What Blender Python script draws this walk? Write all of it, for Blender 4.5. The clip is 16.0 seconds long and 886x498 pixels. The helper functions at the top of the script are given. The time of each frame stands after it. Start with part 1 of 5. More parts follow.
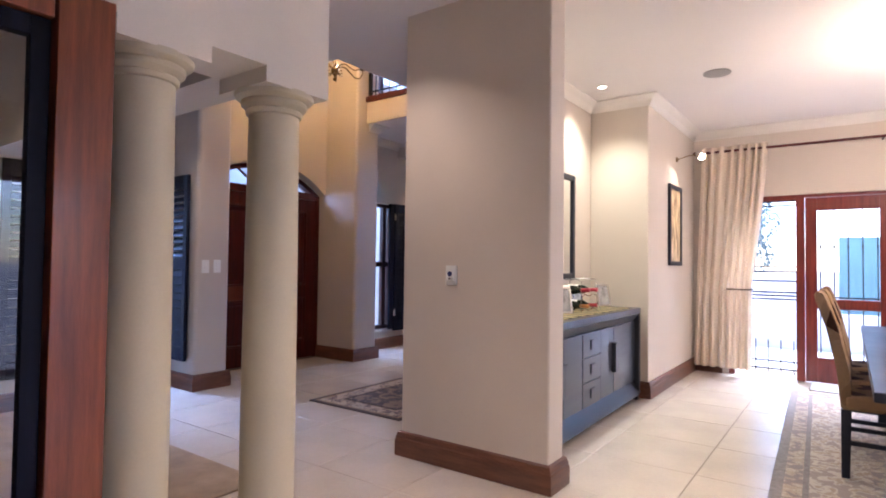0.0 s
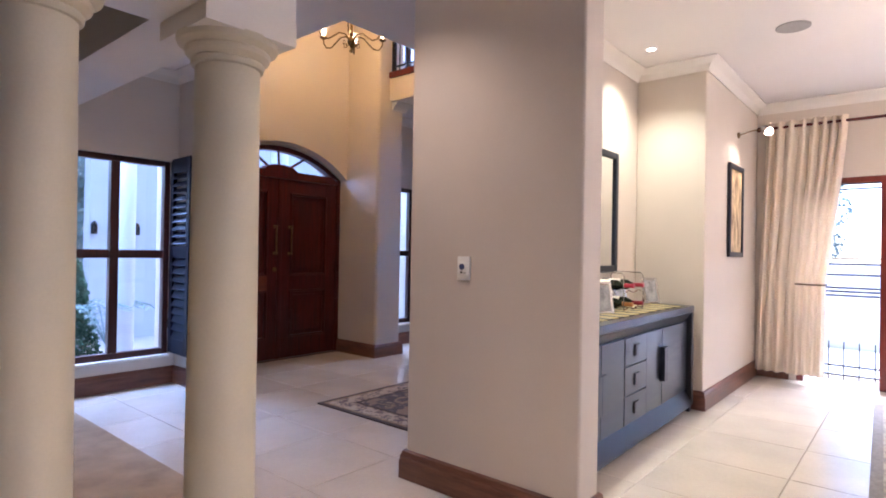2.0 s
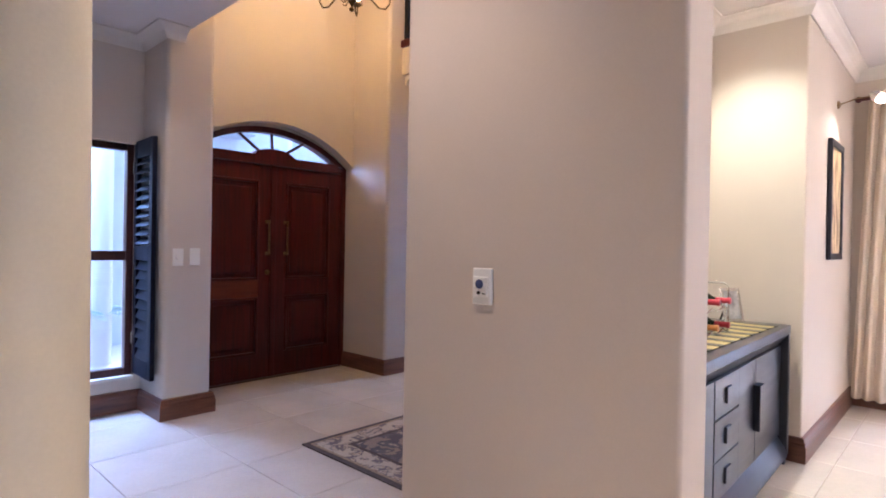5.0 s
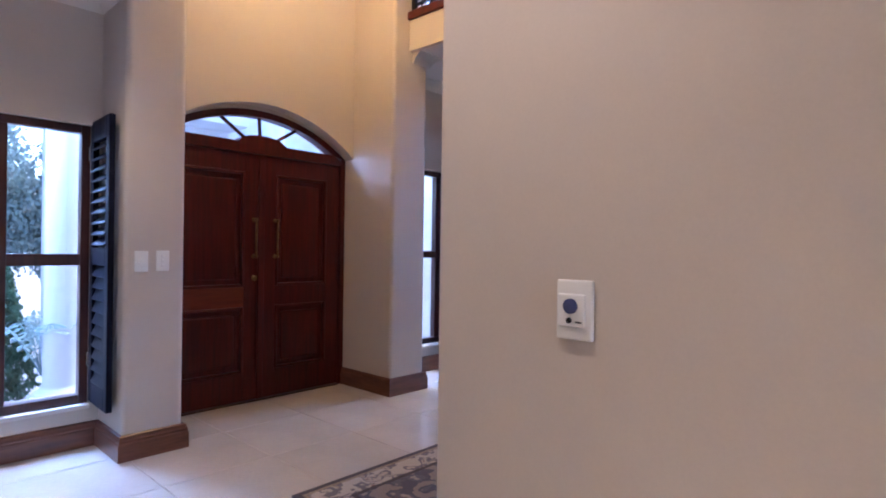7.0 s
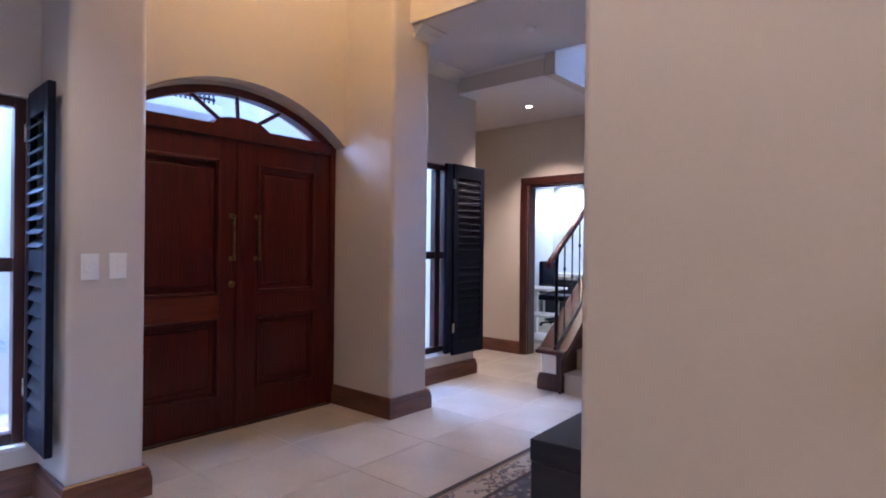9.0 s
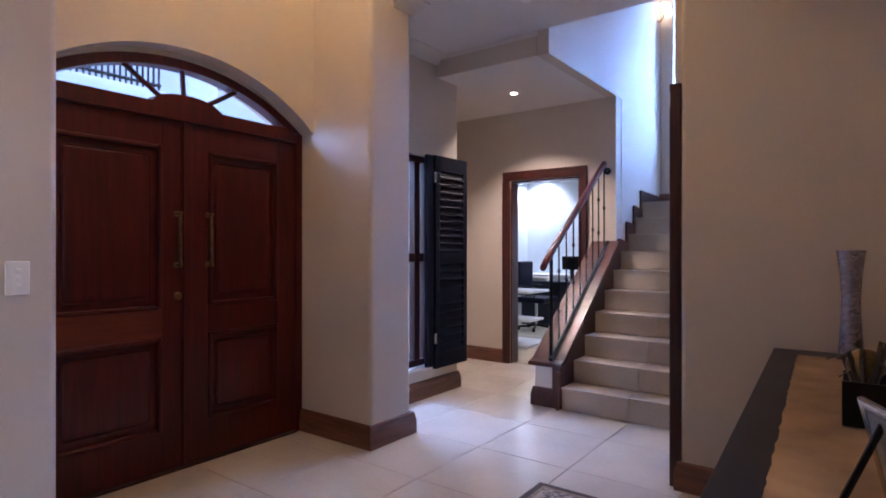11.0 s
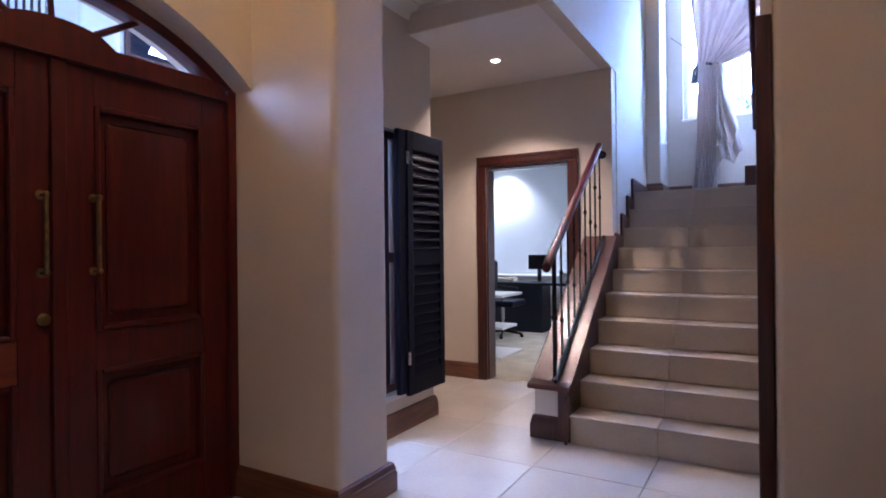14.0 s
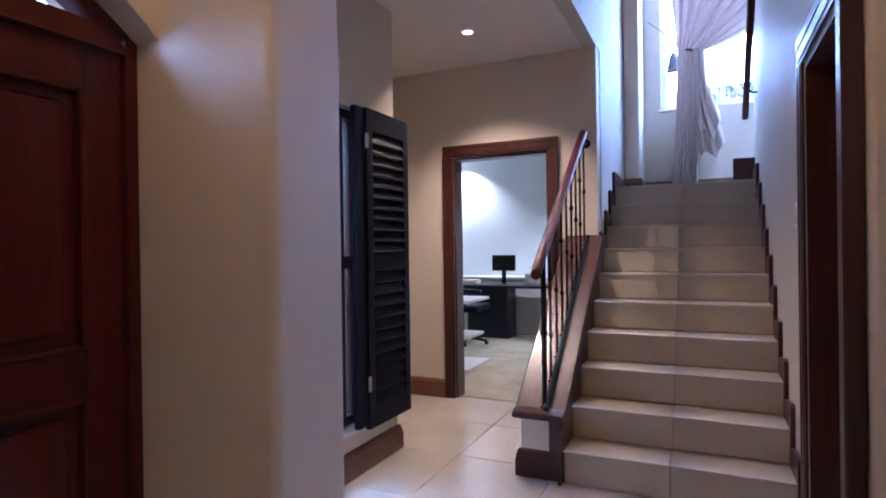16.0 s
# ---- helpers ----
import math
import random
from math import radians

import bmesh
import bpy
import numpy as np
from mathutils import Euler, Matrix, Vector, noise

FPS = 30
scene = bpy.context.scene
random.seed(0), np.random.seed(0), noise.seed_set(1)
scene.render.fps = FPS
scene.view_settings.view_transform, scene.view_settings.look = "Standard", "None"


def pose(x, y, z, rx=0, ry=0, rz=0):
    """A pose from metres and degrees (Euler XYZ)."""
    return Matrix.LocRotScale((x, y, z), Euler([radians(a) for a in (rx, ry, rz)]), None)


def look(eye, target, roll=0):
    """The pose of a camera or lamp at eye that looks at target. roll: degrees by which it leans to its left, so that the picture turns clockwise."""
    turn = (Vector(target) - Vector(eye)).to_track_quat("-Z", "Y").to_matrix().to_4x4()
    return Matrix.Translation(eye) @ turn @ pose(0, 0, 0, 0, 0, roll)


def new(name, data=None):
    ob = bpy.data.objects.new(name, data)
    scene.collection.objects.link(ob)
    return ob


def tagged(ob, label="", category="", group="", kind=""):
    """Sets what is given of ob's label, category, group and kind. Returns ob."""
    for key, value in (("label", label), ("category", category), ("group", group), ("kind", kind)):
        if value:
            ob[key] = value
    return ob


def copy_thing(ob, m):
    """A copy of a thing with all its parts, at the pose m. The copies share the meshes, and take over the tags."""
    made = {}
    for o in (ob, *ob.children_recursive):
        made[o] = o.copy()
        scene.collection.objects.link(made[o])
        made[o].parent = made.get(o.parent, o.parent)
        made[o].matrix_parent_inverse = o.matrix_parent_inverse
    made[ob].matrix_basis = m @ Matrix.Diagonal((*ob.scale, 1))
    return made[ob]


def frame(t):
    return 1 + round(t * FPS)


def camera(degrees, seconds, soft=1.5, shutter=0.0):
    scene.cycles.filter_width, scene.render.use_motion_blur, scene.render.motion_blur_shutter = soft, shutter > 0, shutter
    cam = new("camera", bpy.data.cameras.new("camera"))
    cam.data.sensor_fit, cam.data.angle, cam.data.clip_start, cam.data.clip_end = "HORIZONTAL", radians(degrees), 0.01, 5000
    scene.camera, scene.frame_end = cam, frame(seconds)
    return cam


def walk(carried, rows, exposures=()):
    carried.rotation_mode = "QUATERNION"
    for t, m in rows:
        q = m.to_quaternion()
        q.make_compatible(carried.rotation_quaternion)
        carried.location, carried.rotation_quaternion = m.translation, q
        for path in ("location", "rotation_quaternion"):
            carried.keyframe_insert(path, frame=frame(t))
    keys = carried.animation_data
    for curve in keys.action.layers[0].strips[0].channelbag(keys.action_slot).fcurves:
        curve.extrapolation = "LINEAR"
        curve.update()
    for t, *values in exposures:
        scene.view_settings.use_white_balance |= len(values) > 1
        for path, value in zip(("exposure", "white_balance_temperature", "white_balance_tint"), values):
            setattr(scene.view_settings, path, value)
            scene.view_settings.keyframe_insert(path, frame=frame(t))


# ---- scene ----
cam = camera(76.6, 16.0, soft=1.9)
PATH = [
    (0, (0.332, 1.436, 1.204), (-0.842, 3.054, 1.26), 0.7),
    (0.5, (0.284, 1.578, 1.205), (-0.91, 3.182, 1.263), 0.8),
    (1, (0.228, 1.739, 1.213), (-0.991, 3.323, 1.255), 0.9),
    (1.5, (0.191, 1.869, 1.222), (-1.073, 3.419, 1.238), 0.9),
    (2, (0.127, 1.985, 1.218), (-1.166, 3.511, 1.231), 1.0),
    (2.5, (0.036, 2.134, 1.218), (-1.27, 3.649, 1.23), 1.0),
    (3, (-0.046, 2.289, 1.235), (-1.365, 3.792, 1.243), 1.1),
    (3.5, (-0.122, 2.411, 1.235), (-1.453, 3.903, 1.243), 1.1),
    (4, (-0.221, 2.567, 1.243), (-1.569, 4.044, 1.25), 1.1),
    (4.5, (-0.311, 2.692, 1.246), (-1.677, 4.153, 1.249), 1.1),
    (4.7, (-0.365, 2.721, 1.268), (-1.732, 4.181, 1.26), 1.0),
    (7, (-1.038, 3.2, 1.258), (-2.401, 4.664, 1.258), 0.8),
    (7.5, (-1.195, 3.281, 1.253), (-2.551, 4.752, 1.253), 0.7),
    (8, (-1.362, 3.339, 1.261), (-2.705, 4.822, 1.261), 0.7),
    (8.5, (-1.482, 3.404, 1.254), (-2.807, 4.902, 1.256), 0.6),
    (9, (-1.619, 3.481, 1.261), (-2.918, 5.002, 1.261), 0.6),
    (11.3, (-2.184, 3.835, 1.274), (-3.351, 5.459, 1.272), 0.0),
    (11.5, (-2.23, 3.855, 1.278), (-3.381, 5.49, 1.274), -0.0),
    (12, (-2.355, 3.973, 1.266), (-3.482, 5.625, 1.267), -0.2),
    (12.5, (-2.48, 4.087, 1.278), (-3.582, 5.755, 1.276), -0.2),
    (13, (-2.629, 4.218, 1.26), (-3.702, 5.905, 1.262), -0.4),
    (13.5, (-2.782, 4.329, 1.262), (-3.821, 6.037, 1.263), -0.5),
    (14, (-2.889, 4.419, 1.252), (-3.894, 6.148, 1.253), -0.6),
    (14.5, (-3.003, 4.535, 1.261), (-3.968, 6.287, 1.261), -0.6),
    (15, (-3.105, 4.669, 1.263), (-4.033, 6.441, 1.262), -0.7),
    (15.5, (-3.183, 4.79, 1.253), (-4.077, 6.58, 1.252), -0.8),
    (16, (-3.295, 4.935, 1.276), (-4.145, 6.745, 1.27), -0.8),
]
walk(cam, [(t, look(eye, target, roll)) for t, eye, target, roll in PATH],
     exposures=[(0.0, 3.07, 5850, 27), (3.0, 3.17, 5750, 26), (5.5, 3.27, 5700, 26), (8.5, 3.22, 5560, 26), (11.5, 3.04, 5750, 28), (13.5, 2.98, 5800, 28), (16.0, 2.97, 5850, 27)])

# ---- world and large lights ----
world = bpy.data.worlds.new("sky_world")
scene.world = world
world.use_nodes = True
wt = world.node_tree
sky = wt.nodes.new("ShaderNodeTexSky")
sky.sky_type = "NISHITA"
sky.sun_disc = False
sky.sun_elevation = radians(62)
sky.sun_rotation = radians(340)
sky.ozone_density = 4.0
sky.dust_density = 0.4
wt.links.new(sky.outputs["Color"], wt.nodes["Background"].inputs["Color"])
wt.nodes["Background"].inputs["Strength"].default_value = 0.095


def lamp(name, kind, m, energy, color, **extra):
    data = bpy.data.lights.new(name, kind)
    data.energy, data.color = energy, color
    if kind == "SPOT":
        data.spot_size, data.spot_blend, data.shadow_soft_size = radians(extra.get("cone", 70)), extra.get("blend", 0.6), 0.03
    if kind == "POINT":
        data.shadow_soft_size = extra.get("size", 0.03)
    if kind == "AREA":
        data.shape, data.size, data.size_y = "RECTANGLE", extra["w"], extra["h"]
    if kind == "SUN":
        data.angle = radians(extra.get("angle", 10))
    ob = new(name, data)
    ob.matrix_world = m
    return ob


WARM, DAY = (1.0, 0.62, 0.21), (0.33, 0.56, 1.0)
K = 0.125
lamp("overcast_sun", "SUN", look((-3.5, 9.5, 19), (0, 0, 0)), 0.8, (1, 0.95, 0.88), angle=35)
# sky light in the openings
lamp("window_daylight", "AREA", look((-6.5, 3.83, 3.4), (-3.2, 3.83, 0.2)), 430 * K, DAY, w=1.2, h=1.6)
lamp("window_daylight", "AREA", look((-6.3, 7.25, 3.0), (-3.6, 7.25, 0.2)), 75 * K, DAY, w=0.9, h=1.0)
lamp("landing_daylight", "AREA", look((-3.08, 11.8, 3.85), (-3.4, 9.6, 2.6)), 640 * K, (0.27, 0.52, 1.0), w=1.3, h=1.7)
lamp("terrace_daylight", "AREA", look((0.4, 10.4, 4.0), (0.3, 6.5, 0.0)), 900 * K, (0.8, 0.9, 1.0), w=2.4, h=2.0)
lamp("patio_daylight", "AREA", look((4.5, 2.9, 2.6), (-0.8, 4.2, 0.6)), 30 * K, (0.55, 0.72, 1.0), w=2.6, h=1.4)
lamp("gallery_daylight", "AREA", look((-7.2, 8.0, 6.0), (-4.0, 7.2, 3.4)), 500 * K, DAY, w=1.8, h=1.6)
# lit lamps, three of the downlights added
lamp("chandelier_light", "POINT", pose(-4.11, 5.55, 3.54), 45 * K, WARM, size=0.3)
# The last three spots are unseen, added to brighten pillar, floor and lounge
DOWN = [(-1.44, 6.25, 2.79), (-1.44, 5.1, 2.79), (-1.85, 3.62, 2.79), (-4.15, 3.78, 2.79), (-4.79, 8.57, 2.77), (-6.75, 12.92, 2.69), (-5.0, 12.0, 2.69), (0.1, 2.6, 2.79), (-3.6, 2.2, 2.79), (1.0, 0.2, 2.79)]
for x, y, z in DOWN:
    cool = z < 2.75
    lamp("downlight_beam", "SPOT", pose(x, y, z - 0.02), (150 if cool else 155 if y > 8 else (70 if y < 1 else 160) if y < 3 and x > -3 else 105 if x == -1.44 else 60 if x > -3 else 45) * K, (0.86, 0.93, 1.0) if cool else (0.97, 0.97, 0.70) if x == -1.44 else (1.0, 0.78, 0.53) if y < 3 else (1.0, 0.82, 0.62), cone=115, blend=0.75 if y > 8 else 1.0)
lamp("picture_spot", "SPOT", look((-0.90, 7.75, 2.33), (-1.16, 7.5, 1.6)), 20 * K, (1.0, 0.82, 0.6), cone=120, blend=0.8)
lamp("dining_pendant_light", "POINT", pose(1.25, 6.2, 2.3), 105 * K, (1.0, 0.84, 0.64), size=0.15)

# ---- materials ----
def mat(name, color, rough=0.5, metal=0.0, vary=0.08, scale=6.0, fine=120.0, bump=0.0, stretch=(1, 1, 1), coat=0.0, second=None, per_object=0.0, spec=0.5):
    m = bpy.data.materials.new(name)
    m.use_nodes = True
    n, l = m.node_tree.nodes, m.node_tree.links
    b = n["Principled BSDF"]
    tc = n.new("ShaderNodeTexCoord")
    mp = n.new("ShaderNodeMapping")
    mp.inputs["Scale"].default_value = stretch
    l.new(tc.outputs["Object"], mp.inputs["Vector"])
    big, small = n.new("ShaderNodeTexNoise"), n.new("ShaderNodeTexNoise")
    big.inputs["Scale"].default_value, small.inputs["Scale"].default_value = scale, fine
    big.inputs["Detail"].default_value, small.inputs["Detail"].default_value = 5, 3
    for t in (big, small):
        l.new(mp.outputs["Vector"], t.inputs["Vector"])
    add = n.new("ShaderNodeMath")
    add.operation = "MULTIPLY_ADD"
    add.inputs[1].default_value = 0.35
    l.new(small.outputs["Fac"], add.inputs[0])
    l.new(big.outputs["Fac"], add.inputs[2])
    ramp = n.new("ShaderNodeValToRGB")
    lo = second or tuple(c * (1 - 2.2 * vary) for c in color)
    hi = tuple(min(1, c * (1 + vary)) for c in color)
    ramp.color_ramp.elements[0].position, ramp.color_ramp.elements[1].position = 0.45, 0.9
    ramp.color_ramp.elements[0].color, ramp.color_ramp.elements[1].color = (*lo, 1), (*hi, 1)
    l.new(add.outputs[0], ramp.inputs["Fac"])
    out = ramp.outputs["Color"]
    if per_object:
        info = n.new("ShaderNodeObjectInfo")
        mr = n.new("ShaderNodeMapRange")
        mr.inputs["To Min"].default_value, mr.inputs["To Max"].default_value = 1 - per_object, 1 + per_object
        l.new(info.outputs["Random"], mr.inputs["Value"])
        hsv = n.new("ShaderNodeHueSaturation")
        l.new(mr.outputs[0], hsv.inputs["Value"])
        l.new(out, hsv.inputs["Color"])
        out = hsv.outputs["Color"]
    l.new(out, b.inputs["Base Color"])
    rr = n.new("ShaderNodeMapRange")
    rr.inputs["To Min"].default_value, rr.inputs["To Max"].default_value = max(0.02, rough - 0.07), min(1, rough + 0.1)
    l.new(big.outputs["Fac"], rr.inputs["Value"])
    l.new(rr.outputs[0], b.inputs["Roughness"])
    b.inputs["Metallic"].default_value = metal
    b.inputs["Specular IOR Level"].default_value = spec
    b.inputs["Coat Weight"].default_value = coat
    b.inputs["Coat Roughness"].default_value = 0.12
    if bump:
        bm_ = n.new("ShaderNodeBump")
        bm_.inputs["Strength"].default_value, bm_.inputs["Distance"].default_value = bump, 0.003
        l.new(add.outputs[0], bm_.inputs["Height"])
        l.new(bm_.outputs["Normal"], b.inputs["Normal"])
    return m


def wood(name, dark, light, rough=0.3, grain=(14, 14, 0.9), coat=0.25):
    return mat(name, light, rough, vary=0.1, scale=3.0, fine=26, bump=0.12, stretch=grain, coat=coat, second=dark)


def glow(name, color, strength):
    m = bpy.data.materials.new(name)
    m.use_nodes = True
    b = m.node_tree.nodes["Principled BSDF"]
    b.inputs["Base Color"].default_value = (*color, 1)
    b.inputs["Emission Color"].default_value = (*color, 1)
    b.inputs["Emission Strength"].default_value = strength
    return m


def clear(name, color=(1, 1, 1), rough=0.0):
    m = bpy.data.materials.new(name)
    m.use_nodes = True
    b = m.node_tree.nodes["Principled BSDF"]
    b.inputs["Base Color"].default_value = (*color, 1)
    b.inputs["Transmission Weight"].default_value = 1.0
    b.inputs["Roughness"].default_value = rough
    b.inputs["IOR"].default_value = 1.45
    return m


PAINT = mat("wall_paint", (0.60, 0.53, 0.45), 0.6, vary=0.03, scale=1.3, fine=160, bump=0.25)
STUDY_PAINT = mat("study_paint", (0.66, 0.73, 0.77), 0.65, vary=0.02, scale=1.2, fine=150, bump=0.2)
CEILING = mat("ceiling_paint", (0.74, 0.70, 0.67), 0.7, vary=0.02, scale=1.0, fine=140, bump=0.12)
PLASTER = mat("white_plaster", (0.74, 0.70, 0.64), 0.55, vary=0.03, scale=3, fine=120, bump=0.15)
COLUMN = mat("column_paint", (0.58, 0.53, 0.40), 0.5, vary=0.04, scale=2.5, fine=110, bump=0.2)
TILE = mat("porcelain_tile", (0.60, 0.54, 0.46), 0.17, vary=0.05, scale=2.2, fine=60, bump=0.03, per_object=0.035)
STAIR_TILE = mat("stair_tile", (0.47, 0.41, 0.34), 0.35, vary=0.07, scale=3, fine=80, bump=0.05, per_object=0.04)
GROUT = mat("grout", (0.36, 0.31, 0.26), 0.85, vary=0.15, scale=8, fine=90, bump=0.3)
SKIRT = wood("skirting_wood", (0.075, 0.025, 0.014), (0.17, 0.065, 0.035), 0.38, grain=(1.2, 1.2, 10))
MAHOGANY = wood("mahogany", (0.042, 0.0037, 0.0028), (0.084, 0.0070, 0.0042), 0.38, coat=0.08)
MAHOGANY.node_tree.nodes["Principled BSDF"].inputs["Specular IOR Level"].default_value = 0.35
REDWOOD = wood("red_timber", (0.12, 0.028, 0.010), (0.24, 0.064, 0.024), 0.35, coat=0.2)
DOORRED = wood("crimson_stained_timber", (0.12, 0.018, 0.012), (0.20, 0.034, 0.022), 0.3, coat=0.3)
RAILWOOD = wood("orange_mahogany", (0.10, 0.016, 0.006), (0.17, 0.030, 0.010), 0.33, grain=(14, 0.9, 14), coat=0.25)
LACQUER = mat("satin_black_lacquer", (0.016, 0.019, 0.031), 0.33, vary=0.10, scale=2.5, fine=60, stretch=(1, 1, 8), coat=0.3)
TRIM = wood("trim_wood", (0.028, 0.006, 0.005), (0.060, 0.014, 0.010), 0.33)
CAPWOOD = wood("polished_cap_wood", (0.055, 0.015, 0.010), (0.075, 0.021, 0.014), 0.32, grain=(12, 1.5, 1.5), coat=0.2)
SHUTTER = wood("shutter_paint", (0.003, 0.004, 0.012), (0.006, 0.008, 0.022), 0.5, coat=0.0)
SHUTTER.node_tree.nodes["Principled BSDF"].inputs["Specular IOR Level"].default_value = 0.15
BLACKWOOD = wood("dark_wood_veneer", (0.009, 0.011, 0.020), (0.014, 0.017, 0.030), 0.4, coat=0.08, grain=(1, 1, 14))
BLACKWOOD.node_tree.nodes["Principled BSDF"].inputs["Specular IOR Level"].default_value = 0.32
IRON = mat("black_iron", (0.012, 0.011, 0.012), 0.42, metal=0.6, vary=0.2, scale=20)
BRONZE = mat("aged_bronze", (0.10, 0.065, 0.03), 0.38, metal=0.9, vary=0.25, scale=30)
BRASS = mat("tarnished_brass", (0.25, 0.17, 0.08), 0.32, metal=0.95, vary=0.2, scale=25)
CHROME = mat("brushed_metal", (0.55, 0.54, 0.52), 0.22, metal=1.0, vary=0.05, scale=30)
SWITCH = mat("white_plastic", (0.84, 0.84, 0.80), 0.3, vary=0.01, scale=10)
CARPET = mat("beige_carpet", (0.36, 0.27, 0.18), 0.95, vary=0.14, scale=5, fine=260, bump=0.9, spec=0.1)
STUDY_CARPET = mat("study_carpet", (0.46, 0.42, 0.33), 0.95, vary=0.1, scale=4, fine=220, bump=0.8, spec=0.1)
CURTAIN = mat("curtain_cloth", (0.86, 0.77, 0.65), 0.85, vary=0.02, scale=2, fine=420, bump=0.06, spec=0.2)
DRAPE = mat("taffeta_drape", (0.60, 0.50, 0.46), 0.5, vary=0.03, scale=4, fine=300, bump=0.15, stretch=(1, 1, 0.8))
SILVER = mat("mirror_silver", (0.9, 0.9, 0.9), 0.02, metal=1.0, vary=0.0)
PANE = clear("window_glass")
FOLIAGE = mat("foliage", (0.22, 0.33, 0.33), 0.6, vary=0.15, scale=4, fine=40, per_object=0.1)
BARK = mat("bark", (0.12, 0.09, 0.06), 0.9, vary=0.3, scale=20, bump=0.6)
PAVING = mat("paving", (0.42, 0.41, 0.40), 0.8, vary=0.12, scale=1.5, fine=40, bump=0.3)
# White render greyed and blued: the forecourt's shade is put into this colour
RENDER_WALL = mat("outdoor_render", (0.50, 0.54, 0.58), 0.8, vary=0.05, scale=1, fine=60, bump=0.2)
def sheer(m, amount):
    """Lets a share of the light through a cloth."""
    n, l = m.node_tree.nodes, m.node_tree.links
    p, out = n["Principled BSDF"], n["Material Output"]
    tr, mx = n.new("ShaderNodeBsdfTranslucent"), n.new("ShaderNodeMixShader")
    l.new(p.inputs["Base Color"].links[0].from_socket, tr.inputs["Color"])
    mx.inputs["Fac"].default_value = amount
    l.new(p.outputs[0], mx.inputs[1])
    l.new(tr.outputs[0], mx.inputs[2])
    l.new(mx.outputs[0], out.inputs["Surface"])


sheer(CURTAIN, 0.3)
sheer(FOLIAGE, 0.5)
sheer(DRAPE, 0.2)
BULB = glow("lit_bulb", (1.0, 0.82, 0.55), 3)
LENS = glow("downlight_lens", (1.0, 0.86, 0.66), 5)


# ---- builders ----
def start():
    return bmesh.new()


def box(bm, x0, x1, y0, y1, z0, z1, bevel=0.0, seg=2, upright=False):
    m = Matrix.LocRotScale(((x0 + x1) / 2, (y0 + y1) / 2, (z0 + z1) / 2), None, (abs(x1 - x0), abs(y1 - y0), abs(z1 - z0)))
    vs = bmesh.ops.create_cube(bm, size=1, matrix=m)["verts"]
    if bevel:
        es = {e for v in vs for e in v.link_edges}
        if upright:
            es = [e for e in es if abs(e.verts[0].co.z - e.verts[1].co.z) > 1e-4]
        bmesh.ops.bevel(bm, geom=list(es), offset=bevel, segments=seg, profile=0.5, affect="EDGES")
    return vs


def lathe(bm, profile, seg=32, at=(0, 0, 0), m=None, caps=True):
    """Turns (radius, height) pairs round z."""
    rings = []
    for r, h in profile:
        ring = []
        for i in range(seg):
            a = 2 * math.pi * i / seg
            p = Vector((r * math.cos(a), r * math.sin(a), h))
            p = (m @ p) if m else p
            ring.append(bm.verts.new(p + Vector(at)))
        rings.append(ring)
    for a, b in zip(rings, rings[1:]):
        for i in range(seg):
            bm.faces.new((a[i], a[(i + 1) % seg], b[(i + 1) % seg], b[i]))
    if caps:
        bm.faces.new(list(reversed(rings[0])))
        bm.faces.new(rings[-1])


def tube(bm, points, r, seg=10, r1=None):
    """A round bar along points."""
    pts = [Vector(p) for p in points]
    rings = []
    for i, p in enumerate(pts):
        d = (pts[min(i + 1, len(pts) - 1)] - pts[max(i - 1, 0)]).normalized()
        q = d.to_track_quat("Z", "Y")
        rr = r if r1 is None else r + (r1 - r) * i / (len(pts) - 1)
        rings.append([bm.verts.new(p + q @ Vector((rr * math.cos(2 * math.pi * k / seg), rr * math.sin(2 * math.pi * k / seg), 0))) for k in range(seg)])
    for a, b in zip(rings, rings[1:]):
        for k in range(seg):
            bm.faces.new((a[k], a[(k + 1) % seg], b[(k + 1) % seg], b[k]))
    bm.faces.new(list(reversed(rings[0])))
    bm.faces.new(rings[-1])


def prism(bm, outline, axis, a, b):
    """Extrudes an outline of (u, v) pairs along x or y from a to b; v is up."""
    def at(u, v, w):
        return (w, u, v) if axis == "x" else (u, w, v)
    f = [bm.verts.new(at(u, v, a)) for u, v in outline]
    g = [bm.verts.new(at(u, v, b)) for u, v in outline]
    n = len(outline)
    bm.faces.new(f)
    bm.faces.new(list(reversed(g)))
    for i in range(n):
        bm.faces.new((f[i], g[i], g[(i + 1) % n], f[(i + 1) % n]))


def run(bm, profile, path, closed=False):
    """Sweeps a profile of (out, up) along a level path of (x, y, z); out is to the right of the way."""
    pts = [Vector(p) for p in path]
    n = len(pts)
    rings = []
    for i, p in enumerate(pts):
        ways = []
        if i > 0 or closed:
            ways.append((p - pts[i - 1]).normalized())
        if i < n - 1 or closed:
            ways.append((pts[(i + 1) % n] - p).normalized())
        rights = [Vector((w.y, -w.x, 0)) for w in ways]
        r = sum(rights, Vector()).normalized()
        r /= max(0.3, r.dot(rights[0]))
        rings.append([bm.verts.new(p + r * o + Vector((0, 0, u))) for o, u in profile])
    k = len(profile)
    pairs = list(zip(rings, rings[1:])) + ([(rings[-1], rings[0])] if closed else [])
    for a, b in pairs:
        for j in range(k):
            bm.faces.new((a[j], a[(j + 1) % k], b[(j + 1) % k], b[j]))
    if not closed:
        bm.faces.new(rings[0])
        bm.faces.new(list(reversed(rings[-1])))


